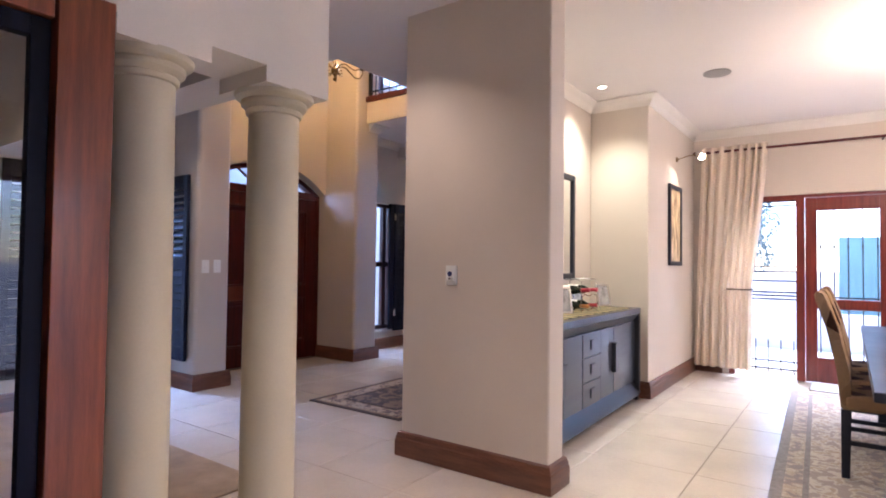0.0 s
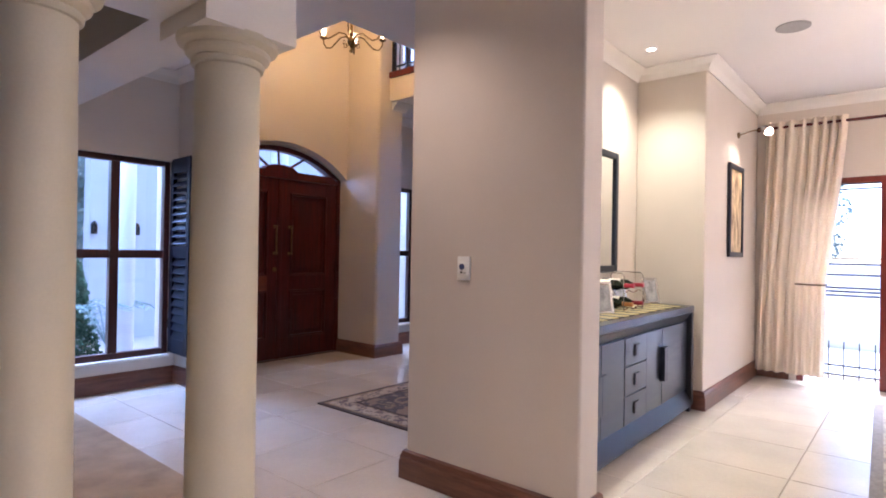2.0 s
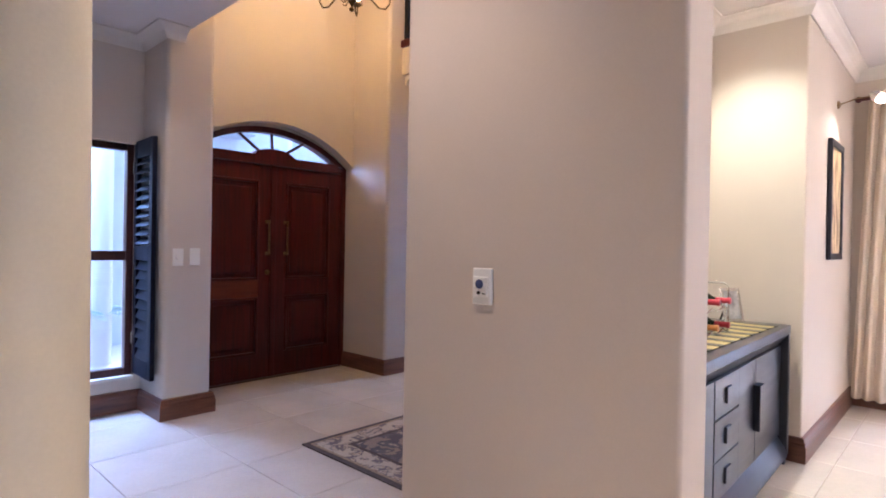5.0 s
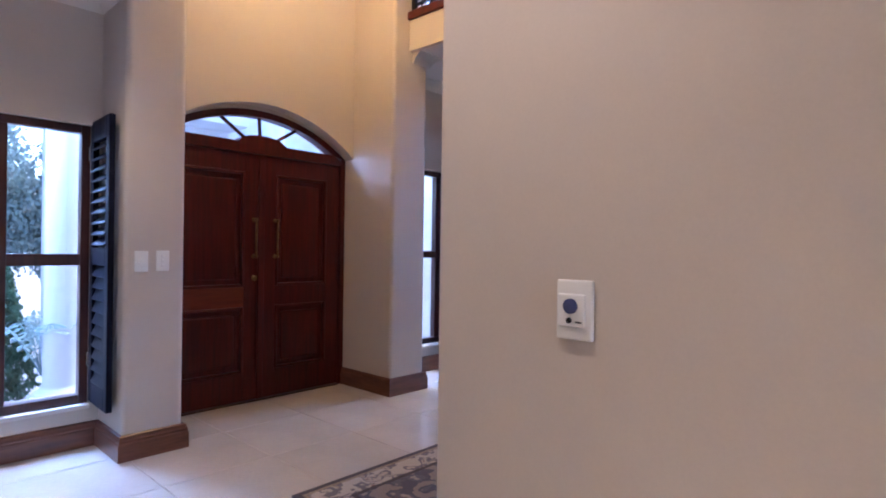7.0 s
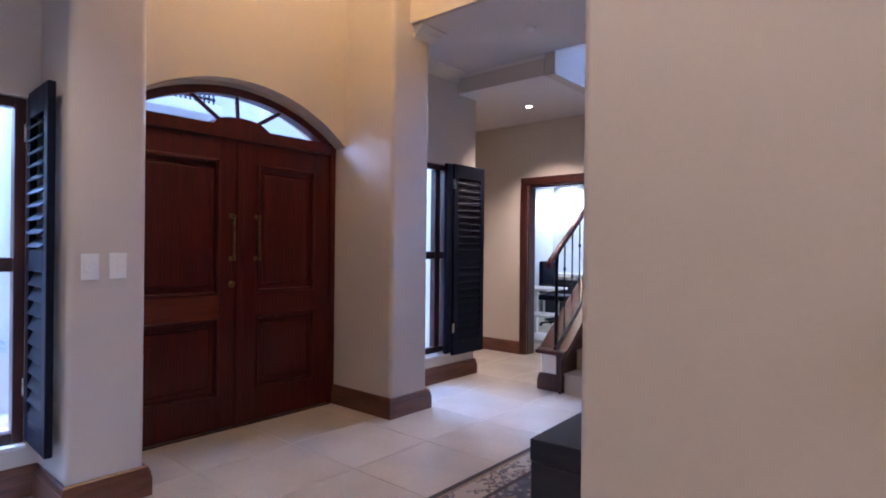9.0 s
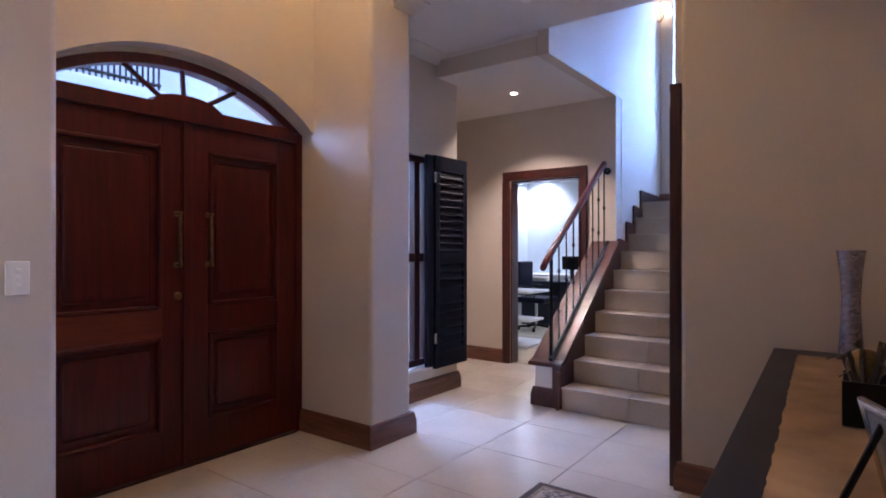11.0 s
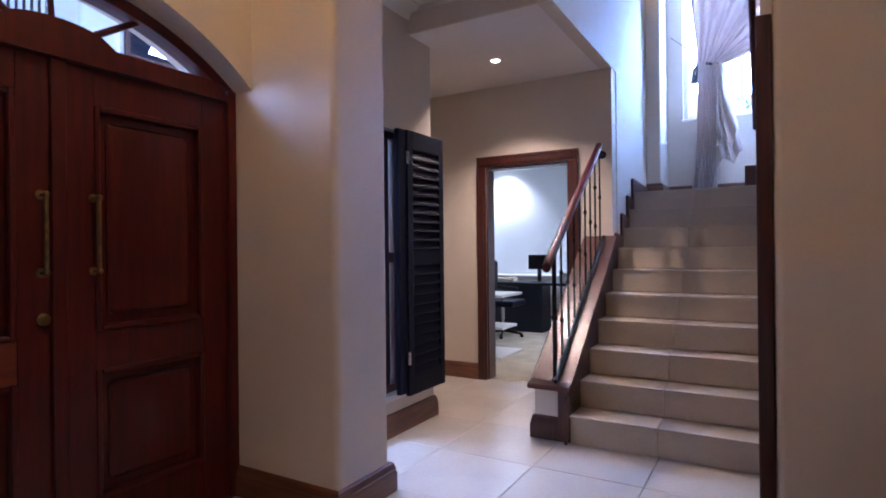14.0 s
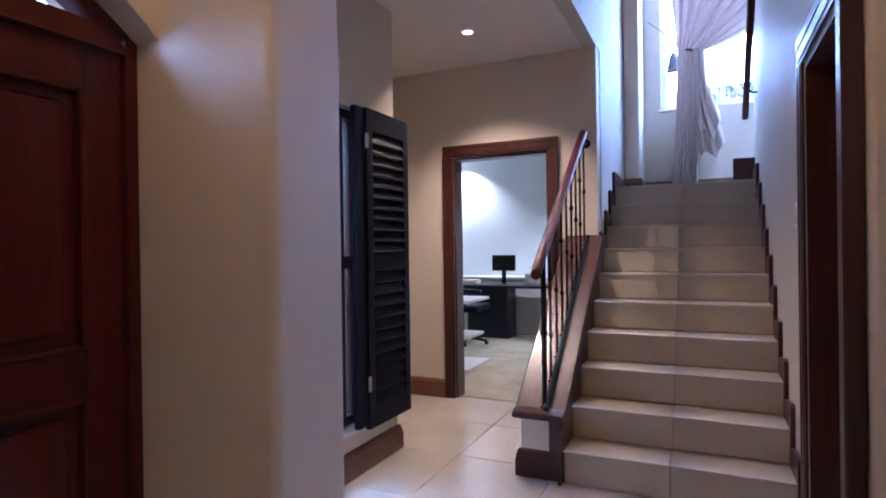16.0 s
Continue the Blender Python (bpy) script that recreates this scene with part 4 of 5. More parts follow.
photo_frame(pose(-1.48, 6.47, 0.841, 0, 0, 62), 0.15, 0.21, "upright silver photo frame on the sideboard")
photo_frame(pose(-1.42, 5.42, 0.841, 0, 0, 55), 0.16, 0.21, "upright silver photo frame beside the wine bottles")
photo_frame(pose(-1.62, 6.2, 0.841, 0, 0, 75), 0.14, 0.19, "small silver photo frame at the back of the sideboard")
rack = thing("wine_rack", (-1.5, 5.82, 0.841), "chrome wire wine rack on the sideboard", "wine rack")
for y in (-0.17, 0.17):
    b = start()
    tube(b, [(-0.12, y, 0.0), (-0.12, y, 0.24), (-0.10, y, 0.26), (0.10, y, 0.26), (0.12, y, 0.24), (0.12, y, 0.0)], 0.004, 6)
    part("end_loop", b, CHROME, rack)
for x in (-0.12, 0.12):
    for z in (0.01, 0.125):
        b = start()
        pts = []
        for k in range(25):
            y = -0.17 + 0.34 * k / 24
            pts.append((x, y, z + 0.018 * (1 - abs(math.cos(math.pi * 2 * (k / 24) * 1.0)))))
        tube(b, pts, 0.0035, 6)
        part("cradle_wire", b, CHROME, rack)
BOTTLE = clear("dark_green_glass", (0.01, 0.018, 0.008), 0.05)
BOTTLE.node_tree.nodes["Principled BSDF"].inputs["Transmission Weight"].default_value = 0.25
PAPER = mat("paper_label", (0.72, 0.68, 0.58), 0.7, vary=0.08, scale=20)
for y, z, foil, lab in ((5.73, 0.888, (0.55, 0.22, 0.06), "wine bottle lying in the rack, orange foil neck"), (5.91, 0.888, (0.30, 0.02, 0.03), "wine bottle lying in the rack, dark red foil neck"), (5.75, 1.013, (0.45, 0.03, 0.05), "wine bottle lying in the rack, red foil neck and pale label"), (5.92, 1.013, (0.45, 0.03, 0.05), "wine bottle lying in the rack, red foil neck")):
    bt = thing("wine_bottle", pose(-1.66, y, z, 0, 90, 0), lab, "bottle", "wine bottles in the rack")
    b = start()
    lathe(b, [(0.02, 0), (0.036, 0.004), (0.037, 0.02), (0.037, 0.18), (0.034, 0.2), (0.018, 0.225), (0.0145, 0.24)], 24)
    part("glass_body", b, BOTTLE, bt)
    b = start()
    lathe(b, [(0.0148, 0.24), (0.015, 0.30), (0.0165, 0.302), (0.0165, 0.312), (0.002, 0.314)], 20)
    part("foil", b, mat("foil", foil, 0.35, metal=0.3, vary=0.1), bt)
    b = start()
    lathe(b, [(0.0376, 0.06), (0.0376, 0.15)], 24, caps=False)
    part("label", b, PAPER, bt)

# ---- picture on the dining wall ----
pic = thing("framed_painting", (-1.17, 7.645, 1.645), "warm abstract painting in a dark frame", "painting")
b = start()
for y0, y1, z0, z1 in ((-0.25, -0.205, -0.42, 0.42), (0.205, 0.25, -0.42, 0.42), (-0.205, 0.205, 0.375, 0.42), (-0.205, 0.205, -0.42, -0.375)):
    box(b, 0.002, 0.03, y0, y1, z0, z1, 0.005)
part("frame", b, BLACKWOOD, pic)
b = start()
box(b, 0.003, 0.016, -0.205, 0.205, -0.375, 0.375)
ART = mat("painted_canvas", (0.75, 0.6, 0.35), 0.6, vary=0.2, scale=7, fine=30, stretch=(1, 2.5, 0.8), second=(0.16, 0.09, 0.05))
part("canvas", b, ART, pic)

# ---- dining curtain and terrace doors ----
def cloth(name, grid, material, parent, label=""):
    bm = start()
    vs = [[bm.verts.new(p) for p in row] for row in grid]
    for r, s in zip(vs, vs[1:]):
        for k in range(len(r) - 1):
            bm.faces.new((r[k], r[k + 1], s[k + 1], s[k]))
    ob = part(name, bm, material, parent, label, smooth=80)
    ob.modifiers.new("thick", "SOLIDIFY").thickness = 0.004
    return ob


cu = thing("curtain", (0, 0, 0), "cream eyelet curtain on a dark pole, tied back", "curtain")
grid = []
for i in range(41):
    v = i / 40
    z = 2.585 - 2.50 * v
    right = -0.385 - 0.165 * min(1, v / 0.63) ** 1.25 - 0.012 * max(0, v - 0.63)
    left = -1.06 - 0.085 * v
    row = []
    for k in range(121):
        u = k / 120
        fold = math.sin(u * math.pi * 2 * 8 + 1.5 * math.sin(u * 7 + 0.6) + 0.35 * math.sin(v * 2.2 + u * 5))
        amp = 0.042 * (0.85 + 0.15 * math.cos(v * 3 + u * 9)) * (1 - 0.35 * math.exp(-((v - 0.62) / 0.06) ** 2))
        row.append((left + (right - left) * u, 8.445 + amp * fold + 0.012 * math.sin(u * 17), z))
    grid.append(row)
cloth("drop", grid, CURTAIN, cu)
b = start()
tube(b, [(-0.79, 8.395, 0.972), (-0.66, 8.385, 0.97), (-0.56, 8.39, 0.97), (-0.535, 8.45, 0.975), (-0.58, 8.51, 0.98), (-1.12, 8.57, 1.0)], 0.008, 8)
part("tieback", b, BRONZE, cu)
pl = thing("curtain_pole", (0, 0, 0), "dark timber curtain pole", "curtain pole")
b = start()
tube(b, [(-1.12, 8.44, 2.53), (2.2, 8.44, 2.53)], 0.014, 12)
bmesh.ops.create_uvsphere(b, u_segments=12, v_segments=8, radius=0.026, matrix=Matrix.Translation((-1.125, 8.44, 2.53)))
part("pole", b, MAHOGANY, pl)
for x in (-0.95, 0.6):
    b = start()
    box(b, x, x + 0.02, 8.44, 8.58, 2.515, 2.545, 0.003)
    part("bracket", b, IRON, pl)

td = setting("door_4", "red timber glazed terrace doors with a fixed sidelight", "door")
b = start()
for x0, x1 in ((-0.80, -0.74), (-0.14, -0.06), (0.70, 0.78), (1.69, 1.75)):
    box(b, x0, x1, 8.60, 8.68, 0.002, 2.01, 0.004)
box(b, -0.74, -0.14, 8.60, 8.68, 1.955, 2.008)
box(b, -0.06, 0.70, 8.60, 8.68, 1.975, 2.008)
box(b, 0.78, 1.69, 8.60, 8.68, 1.975, 2.008)
part("door_frame", b, DOORRED, td)
b = start()
for x0, x1 in ((-0.055, 0.05), (0.58, 0.695)):
    box(b, x0, x1, 8.60, 8.645, 0.01, 1.97, 0.003)
for z0, z1 in ((0.01, 0.27), (0.785, 0.89), (1.83, 1.97)):
    box(b, 0.05, 0.58, 8.602, 8.643, z0, z1, 0.003)
lf = part("door_leaf", b, DOORRED, td)
for z0, z1 in ((0.27, 0.785), (0.89, 1.83)):
    b = start()
    box(b, 0.045, 0.585, 8.62, 8.624, z0 - 0.004, z1 + 0.004)
    part("pane", b, PANE, lf).visible_shadow = False
b = start()
box(b, -0.74, -0.14, 8.63, 8.634, 0.02, 1.955)
part("pane", b, PANE, td).visible_shadow = False
b = start()
box(b, 0.78, 1.69, 8.63, 8.634, 0.02, 1.975)
part("pane", b, PANE, td).visible_shadow = False
for z in (0.10, 0.944, 1.07, 1.174, 1.228, 1.95):
    b = start()
    box(b, -0.74, -0.14, 8.645, 8.66, z - 0.008, z + 0.008)
    part("cross_bar", b, IRON, td)

gate = thing("security_gate", (0, 0, 0), "black iron scrolled security gate outside the terrace door", "gate")
for z in (0.16, 0.86, 0.90, 1.92):
    b = start()
    box(b, -0.7, 1.7, 8.83, 8.85, z - 0.008, z + 0.008)
    part("rail", b, IRON, gate)
for i in range(20):
    b = start()
    x = -0.68 + 0.125 * i
    top = 1.98 if x > -0.05 else 0.40
    tube(b, [(x, 8.84, 0.02), (x, 8.84, top)], 0.006, 6)
    if top > 1:
        lathe(b, [(0.006, -0.02), (0.015, 0), (0.006, 0.02)], 8, (x, 8.84, 1.45))
    part("bar", b, IRON, gate)
for i in range(5):
    b = start()
    x = 0.0 + 0.3 * i
    tube(b, [(x + 0.075 * math.cos(a) * (1 - a / 12), 8.838, 0.80 + 0.05 * math.sin(a) * (1 - a / 12)) for a in [0.4 * k for k in range(22)]], 0.005, 6)
    part("scroll", b, IRON, gate)

# ---- rugs ----
def patterned(name, colours, scale):
    m = bpy.data.materials.new(name)
    m.use_nodes = True
    n, l = m.node_tree.nodes, m.node_tree.links
    p = n["Principled BSDF"]
    p.inputs["Roughness"].default_value = 0.95
    p.inputs["Specular IOR Level"].default_value = 0.1
    tc, wob, vor, mix, ramp = n.new("ShaderNodeTexCoord"), n.new("ShaderNodeTexNoise"), n.new("ShaderNodeTexVoronoi"), n.new("ShaderNodeVectorMath"), n.new("ShaderNodeValToRGB")
    wob.inputs["Scale"].default_value = scale * 0.8
    vor.inputs["Scale"].default_value = scale
    vor.feature = "SMOOTH_F1"
    mix.operation = "MULTIPLY_ADD"
    mix.inputs[1].default_value = (0.12, 0.12, 0.0)
    l.new(tc.outputs["Object"], wob.inputs["Vector"])
    l.new(wob.outputs["Color"], mix.inputs[0])
    l.new(tc.outputs["Object"], mix.inputs[2])
    l.new(mix.outputs[0], vor.inputs["Vector"])
    ramp.color_ramp.interpolation = "CONSTANT"
    els = ramp.color_ramp.elements
    while len(els) < len(colours):
        els.new(0.5)
    for i, c_ in enumerate(colours):
        els[i].position = 0.62 * i / len(colours)
        els[i].color = (*c_, 1)
    l.new(vor.outputs["Distance"], ramp.inputs["Fac"])
    fine = n.new("ShaderNodeTexNoise")
    fine.inputs["Scale"].default_value = 300
    l.new(tc.outputs["Object"], fine.inputs["Vector"])
    mx = n.new("ShaderNodeMix")
    mx.data_type, mx.blend_type = "RGBA", "MULTIPLY"
    mx.inputs["Factor"].default_value = 0.5
    l.new(ramp.outputs["Color"], mx.inputs["A"])
    l.new(fine.outputs["Fac"], mx.inputs["B"])
    l.new(mx.outputs["Result"], p.inputs["Base Color"])
    bp = n.new("ShaderNodeBump")
    bp.inputs["Strength"].default_value, bp.inputs["Distance"].default_value = 0.6, 0.003
    l.new(fine.outputs["Fac"], bp.inputs["Height"])
    l.new(bp.outputs["Normal"], p.inputs["Normal"])
    return m


def rug(label, x0, x1, y0, y1, bands, field):
    r = thing("rug", (0, 0, 0), label, "rug")
    for i, (wd, m_) in enumerate(bands):
        b = start()
        h = 0.010 + 0.0008 * (i % 2)
        for p, q, s, t in ((x0, x1, y0, y0 + wd), (x0, x1, y1 - wd, y1), (x0, x0 + wd, y0 + wd, y1 - wd), (x1 - wd, x1, y0 + wd, y1 - wd)):
            box(b, p, q, s, t, 0.001, h)
        part("border", b, m_, r)
        x0, x1, y0, y1 = x0 + wd, x1 - wd, y0 + wd, y1 - wd
    b = start()
    box(b, x0, x1, y0, y1, 0.001, 0.0105)
    part("field", b, field, r)
    return r



DARKWOOL = mat("dark_wool", (0.075, 0.06, 0.06), 0.95, vary=0.15, scale=40, fine=300, bump=0.6)
TANWOOL = mat("tan_wool", (0.30, 0.23, 0.16), 0.95, vary=0.15, scale=40, fine=300, bump=0.6)
HALLBORDER = patterned("hall_rug_border", [(0.30, 0.20, 0.16), (0.58, 0.50, 0.40), (0.24, 0.21, 0.22), (0.62, 0.54, 0.44)], 20)
HALLFIELD = patterned("hall_rug_field", [(0.46, 0.40, 0.34), (0.19, 0.18, 0.2), (0.15, 0.145, 0.17), (0.36, 0.30, 0.26)], 14)
rug("dark Persian-style rug with a beige floral border", -3.50, -2.47, 4.755, 6.56, [(0.035, DARKWOOL), (0.02, TANWOOL), (0.15, HALLBORDER), (0.025, DARKWOOL)], HALLFIELD)
DINEBORDER = patterned("dining_rug_border", [(0.46, 0.36, 0.28), (0.7, 0.62, 0.54), (0.6, 0.5, 0.42), (0.42, 0.36, 0.36)], 22)
DINEFIELD = patterned("dining_rug_field", [(0.68, 0.58, 0.49), (0.56, 0.45, 0.37), (0.74, 0.66, 0.58), (0.5, 0.42, 0.39)], 17)
GREYWOOL = mat("grey_wool", (0.27, 0.25, 0.25), 0.95, vary=0.12, scale=40, fine=300, bump=0.6)
dining_rug = rug("faded beige and grey Persian-style rug under the dining table", -0.135, 2.6, 3.6, 7.95, [(0.06, GREYWOOL), (0.09, DINEBORDER), (0.03, GREYWOOL), (0.30, DINEFIELD), (0.09, DINEBORDER)], DINEFIELD)
dining_rug.matrix_world = pose(-0.145, 7.95, 0, 0, 0, 2.2) @ pose(0.135, -7.95, 0)
b = start()
box(b, -5.0, -2.28, -1.0, 3.385, 0.001, 0.014, 0.004, 1)
tagged(new("lounge_rug", mesh_of("lounge_rug", b, CARPET)), "plain beige looped lounge rug on the tiles", "rug")
b = start()
box(b, 0.0, 0.75, 8.1, 8.5, 0.001, 0.012, 0.003, 1)
tagged(new("door_mat", mesh_of("door_mat", b, mat("grey_mat", (0.4, 0.42, 0.45), 0.9, vary=0.1, scale=30, bump=0.5))), "pale grey mat inside the terrace door", "mat")

# ---- dining table and chairs ----
tb = thing("dining_table", (1.0, 5.5, 0), "long dark wood dining table", "table")
b = start()
box(b, -0.60, 0.62, -1.45, 1.64, 0.715, 0.755, 0.006)
part("tabletop", b, BLACKWOOD, tb)
b = start()
box(b, -0.52, 0.54, -1.35, 1.54, 0.64, 0.714, 0.004)
part("apron", b, BLACKWOOD, tb)
for x in (-0.5, 0.42):
    for y in (-1.3, 1.42):
        b = start()
        box(b, x, x + 0.08, y, y + 0.08, 0.012, 0.64, 0.004)
        part("leg", b, BLACKWOOD, tb)
b = start()
box(b, 0.6, 1.4, 4.6, 6.5, 0.756, 0.759)
tagged(new("table_cloth", mesh_of("table_cloth", b, mat("cream_linen", (0.62, 0.52, 0.4), 0.85, vary=0.08, scale=12, bump=0.4))), "cream cloth runner on the dining table", "table runner")
FABRIC = patterned("chair_fabric", [(0.05, 0.022, 0.016), (0.07, 0.03, 0.02), (0.36, 0.22, 0.12), (0.42, 0.28, 0.16)], 5.5)
dc = thing("dining_chair", (0.50, 5.62, 0), "high-backed dining chair in floral tan fabric with dark legs", "chair", "chairs round the dining table")
b = start()
box(b, -0.20, 0.24, -0.21, 0.21, 0.40, 0.49, 0.025, 3)
part("seat", b, FABRIC, dc)
b = start()
prism(b, [(-0.215, 0.40), (-0.15, 0.40), (-0.175, 0.62), (-0.225, 0.85), (-0.285, 1.035), (-0.31, 1.075), (-0.345, 1.065), (-0.335, 1.02), (-0.28, 0.85), (-0.235, 0.62)], "y", -0.205, 0.205)
bmesh.ops.bevel(b, geom=list(b.edges), offset=0.01, segments=2, affect="EDGES")
part("backrest", b, FABRIC, dc)
for y in (-0.20, 0.155):
    b = start()
    prism(b, [(-0.215, 0.012), (-0.175, 0.012), (-0.165, 0.40), (-0.215, 0.40)], "y", y, y + 0.045)
    part("leg", b, BLACKWOOD, dc)
    b = start()
    box(b, 0.18, 0.225, y, y + 0.045, 0.012, 0.40, 0.004)
    part("leg", b, BLACKWOOD, dc)
    b = start()
    box(b, -0.17, 0.18, y + 0.012, y + 0.032, 0.20, 0.225)
    part("stretcher", b, BLACKWOOD, dc)
for y in (6.20, 6.78):
    copy_thing(dc, pose(0.50, y, 0))
for y in (5.70, 6.30):
    copy_thing(dc, pose(1.58, y, 0, 0, 0, 180))
dp = thing("pendant_lamp", (1.25, 6.2, 0), "dining pendant with upturned frosted glass shades, lit", "pendant lamp")
b = start()
tube(b, [(0, 0, 2.80), (0, 0, 2.0)], 0.01, 10)
lathe(b, [(0.05, 2.80), (0.045, 2.77), (0.012, 2.75)], 20)
lathe(b, [(0.005, 1.93), (0.03, 1.96), (0.03, 2.0), (0.01, 2.03)], 16)
part("stem", b, BRONZE, dp)
for k in range(5):
    a = 2 * math.pi * k / 5 + math.pi
    b = start()
    tube(b, [(r * math.cos(a), r * math.sin(a), z) for r, z in ((0.02, 1.98), (0.15, 1.93), (0.26, 1.95), (0.30, 2.0))], 0.008, 8)
    arm = part("arm", b, BRONZE, dp)
    b = start()
    lathe(b, [(0.02, 2.0), (0.045, 2.02), (0.06, 2.06), (0.09, 2.10), (0.086, 2.10), (0.056, 2.065), (0.04, 2.025), (0.018, 2.006)], 20, (0.30 * math.cos(a), 0.30 * math.sin(a), 0), caps=False)
    part("shade", b, BULB, arm, "glowing frosted glass shade")

# ---- console table in the hall ----
TURN = pose(-2.44, 6.90, 0, 0, 0, 2.4) @ pose(2.44, -6.90, 0)
ct = thing("console_table", TURN, "long dark wood console table against the hall wall", "console table")
b = start()
box(b, -2.44, -2.075, 4.665, 6.905, 0.745, 0.80, 0.004)
part("tabletop", b, BLACKWOOD, ct)
for y0, y1 in ((4.665, 4.735), (6.83, 6.90)):
    b = start()
    box(b, -2.437, -2.08, y0, y1, 0.002, 0.745, 0.004)
    part("end_panel", b, BLACKWOOD, ct)
b = start()
box(b, -2.40, -2.10, 4.735, 6.83, 0.13, 0.17, 0.003)
part("lower_shelf", b, BLACKWOOD, ct)
HESSIAN = mat("hessian", (0.42, 0.28, 0.16), 0.9, vary=0.15, scale=7, fine=260, bump=0.7)
b = start()
n = 60
le = [b.verts.new((-2.34 + random.uniform(-0.004, 0.004), 4.9 + 1.83 * k / n, 0.804)) for k in range(n + 1)]
ri = [b.verts.new((-2.10, 4.9 + 1.83 * k / n, 0.804)) for k in range(n + 1)]
for k in range(n):
    b.faces.new((le[k], ri[k], ri[k + 1], le[k + 1]))
ob = new("hessian_runner", mesh_of("hessian_runner", b, HESSIAN))
ob.matrix_world = TURN
ob.modifiers.new("thick", "SOLIDIFY").thickness = 0.003
tagged(ob, "tan hessian runner with a frayed edge on the console", "table runner")
MOSAIC = patterned("mirror_mosaic", [(0.85, 0.85, 0.9), (0.2, 0.19, 0.22), (0.6, 0.58, 0.66), (0.4, 0.37, 0.42)], 34)
MOSAIC.node_tree.nodes["Principled BSDF"].inputs["Metallic"].default_value = 0.8
MOSAIC.node_tree.nodes["Principled BSDF"].inputs["Roughness"].default_value = 0.2
vz = thing("vase", (-2.14, 6.70, 0.806), "tall waisted silver mosaic vase", "vase")
b = start()
lathe(b, [(0.03, 0.0), (0.045, 0.005), (0.043, 0.06), (0.036, 0.18), (0.034, 0.26), (0.04, 0.36), (0.052, 0.46), (0.049, 0.46), (0.036, 0.36), (0.03, 0.26), (0.03, 0.05), (0.01, 0.04)], 28)
part("body", b, MOSAIC, vz)
bw = thing("planter", (-2.10, 5.69, 0.806), "square black planter with a gilt ball and dried leaves", "planter")
b = start()
prism(b, [(-0.07, 0), (0.07, 0), (0.085, 0.12), (0.075, 0.12), (0.062, 0.02), (-0.062, 0.02), (-0.075, 0.12), (-0.085, 0.12)], "x", -0.05, 0.06)
part("pot", b, IRON, bw)
b = start()
bmesh.ops.create_uvsphere(b, u_segments=20, v_segments=12, radius=0.045, matrix=Matrix.Translation((0.0, 0.02, 0.15)))
part("gilt_ball", b, BRASS, bw)
b = start()
for k in range(14):
    a = k * 0.9
    r = random.uniform(0.05, 0.1)
    tip = (r * math.cos(a), r * math.sin(a), 0.10 + random.uniform(0, 0.1))
    tube(b, [(0.01 * math.cos(a), 0.01 * math.sin(a), 0.06), (0.6 * tip[0], 0.6 * tip[1], tip[2] + 0.02), tip], 0.010, 5, 0.002)
part("leaves", b, mat("dried_leaf", (0.09, 0.07, 0.05), 0.6, vary=0.3), bw)
photo_frame(pose(-2.045, 5.05, 0.806, 0, 0, 112), 0.13, 0.2, "small silver easel frame on the console")

# ---- patio opening behind the lounge ----
pd = setting("window_5", "plain dark timber glazed patio frame", "window")
b = start()
for y in (1.6, 2.87, 4.14):
    box(b, 3.66, 3.74, y, y + 0.06, 0.003, 2.095, 0.004)
for y in (1.66, 2.93):
    box(b, 3.66, 3.74, y, y + 1.21, 2.035, 2.093, 0.003)
    box(b, 3.66, 3.74, y, y + 1.21, 0.003, 0.06, 0.003)
part("window_frame", b, REDWOOD, pd)
for y in (1.66, 2.93):
    b = start()
    box(b, 3.70, 3.704, y, y + 1.21, 0.06, 2.035)
    part("pane", b, PANE, pd).visible_shadow = False

# ---- timber and glass partition by the lounge ----
pt = setting("glazed_partition_wall", "varnished red timber partition with dark glass", "partition")
b = start()
box(b, -1.600, -1.500, 2.07, 2.226, 0.002, 1.998, 0.004)
part("post", b, REDWOOD, pt)
b = start()
box(b, -1.590, -1.510, -2.2, 2.066, 1.90, 1.998, 0.004)
part("head", b, REDWOOD, pt)
for y in (1.25, 0.2):
    b = start()
    box(b, -1.590, -1.510, y - 0.06, y + 0.06, 0.002, 1.898, 0.004)
    part("post", b, MAHOGANY, pt)
for y0, y1 in ((1.31, 2.066), (0.26, 1.19), (-2.2, 0.14)):
    b = start()
    for p, q, r, s in ((y0, y0 + 0.05, 0.05, 1.898), (y1 - 0.05, y1, 0.05, 1.898), (y0 + 0.05, y1 - 0.05, 0.05, 0.12), (y0 + 0.05, y1 - 0.05, 1.84, 1.898)):
        box(b, -1.575, -1.535, p, q, r, s, 0.003)
    sash = part("sash", b, SHUTTER, pt)
    b = start()
    box(b, -1.557, -1.552, y0 + 0.05, y1 - 0.05, 0.12, 1.84)
    part("pane", b, PANE, sash)
b = start()
box(b, -1.590, -1.510, -2.2, 2.066, 0.002, 0.05)
part("sill", b, REDWOOD, pt)

ld = thing("lounge_drape", (0, 0, 0), "dark grey-brown drape stacked behind the glazed partition", "curtain")
grid = []
for i in range(9):
    z = 1.93 - 1.90 * i / 8
    grid.append([(-1.70 + 0.05 * math.sin(u * 1.05) + 0.012 * math.sin(u * 2.3 + i * 0.3), 0.55 + 1.42 * u / 70, z) for u in range(71)])
cloth("drop", grid, mat("dark_drape_cloth", (0.055, 0.045, 0.05), 0.8, vary=0.15, scale=5, fine=300, bump=0.1), ld)

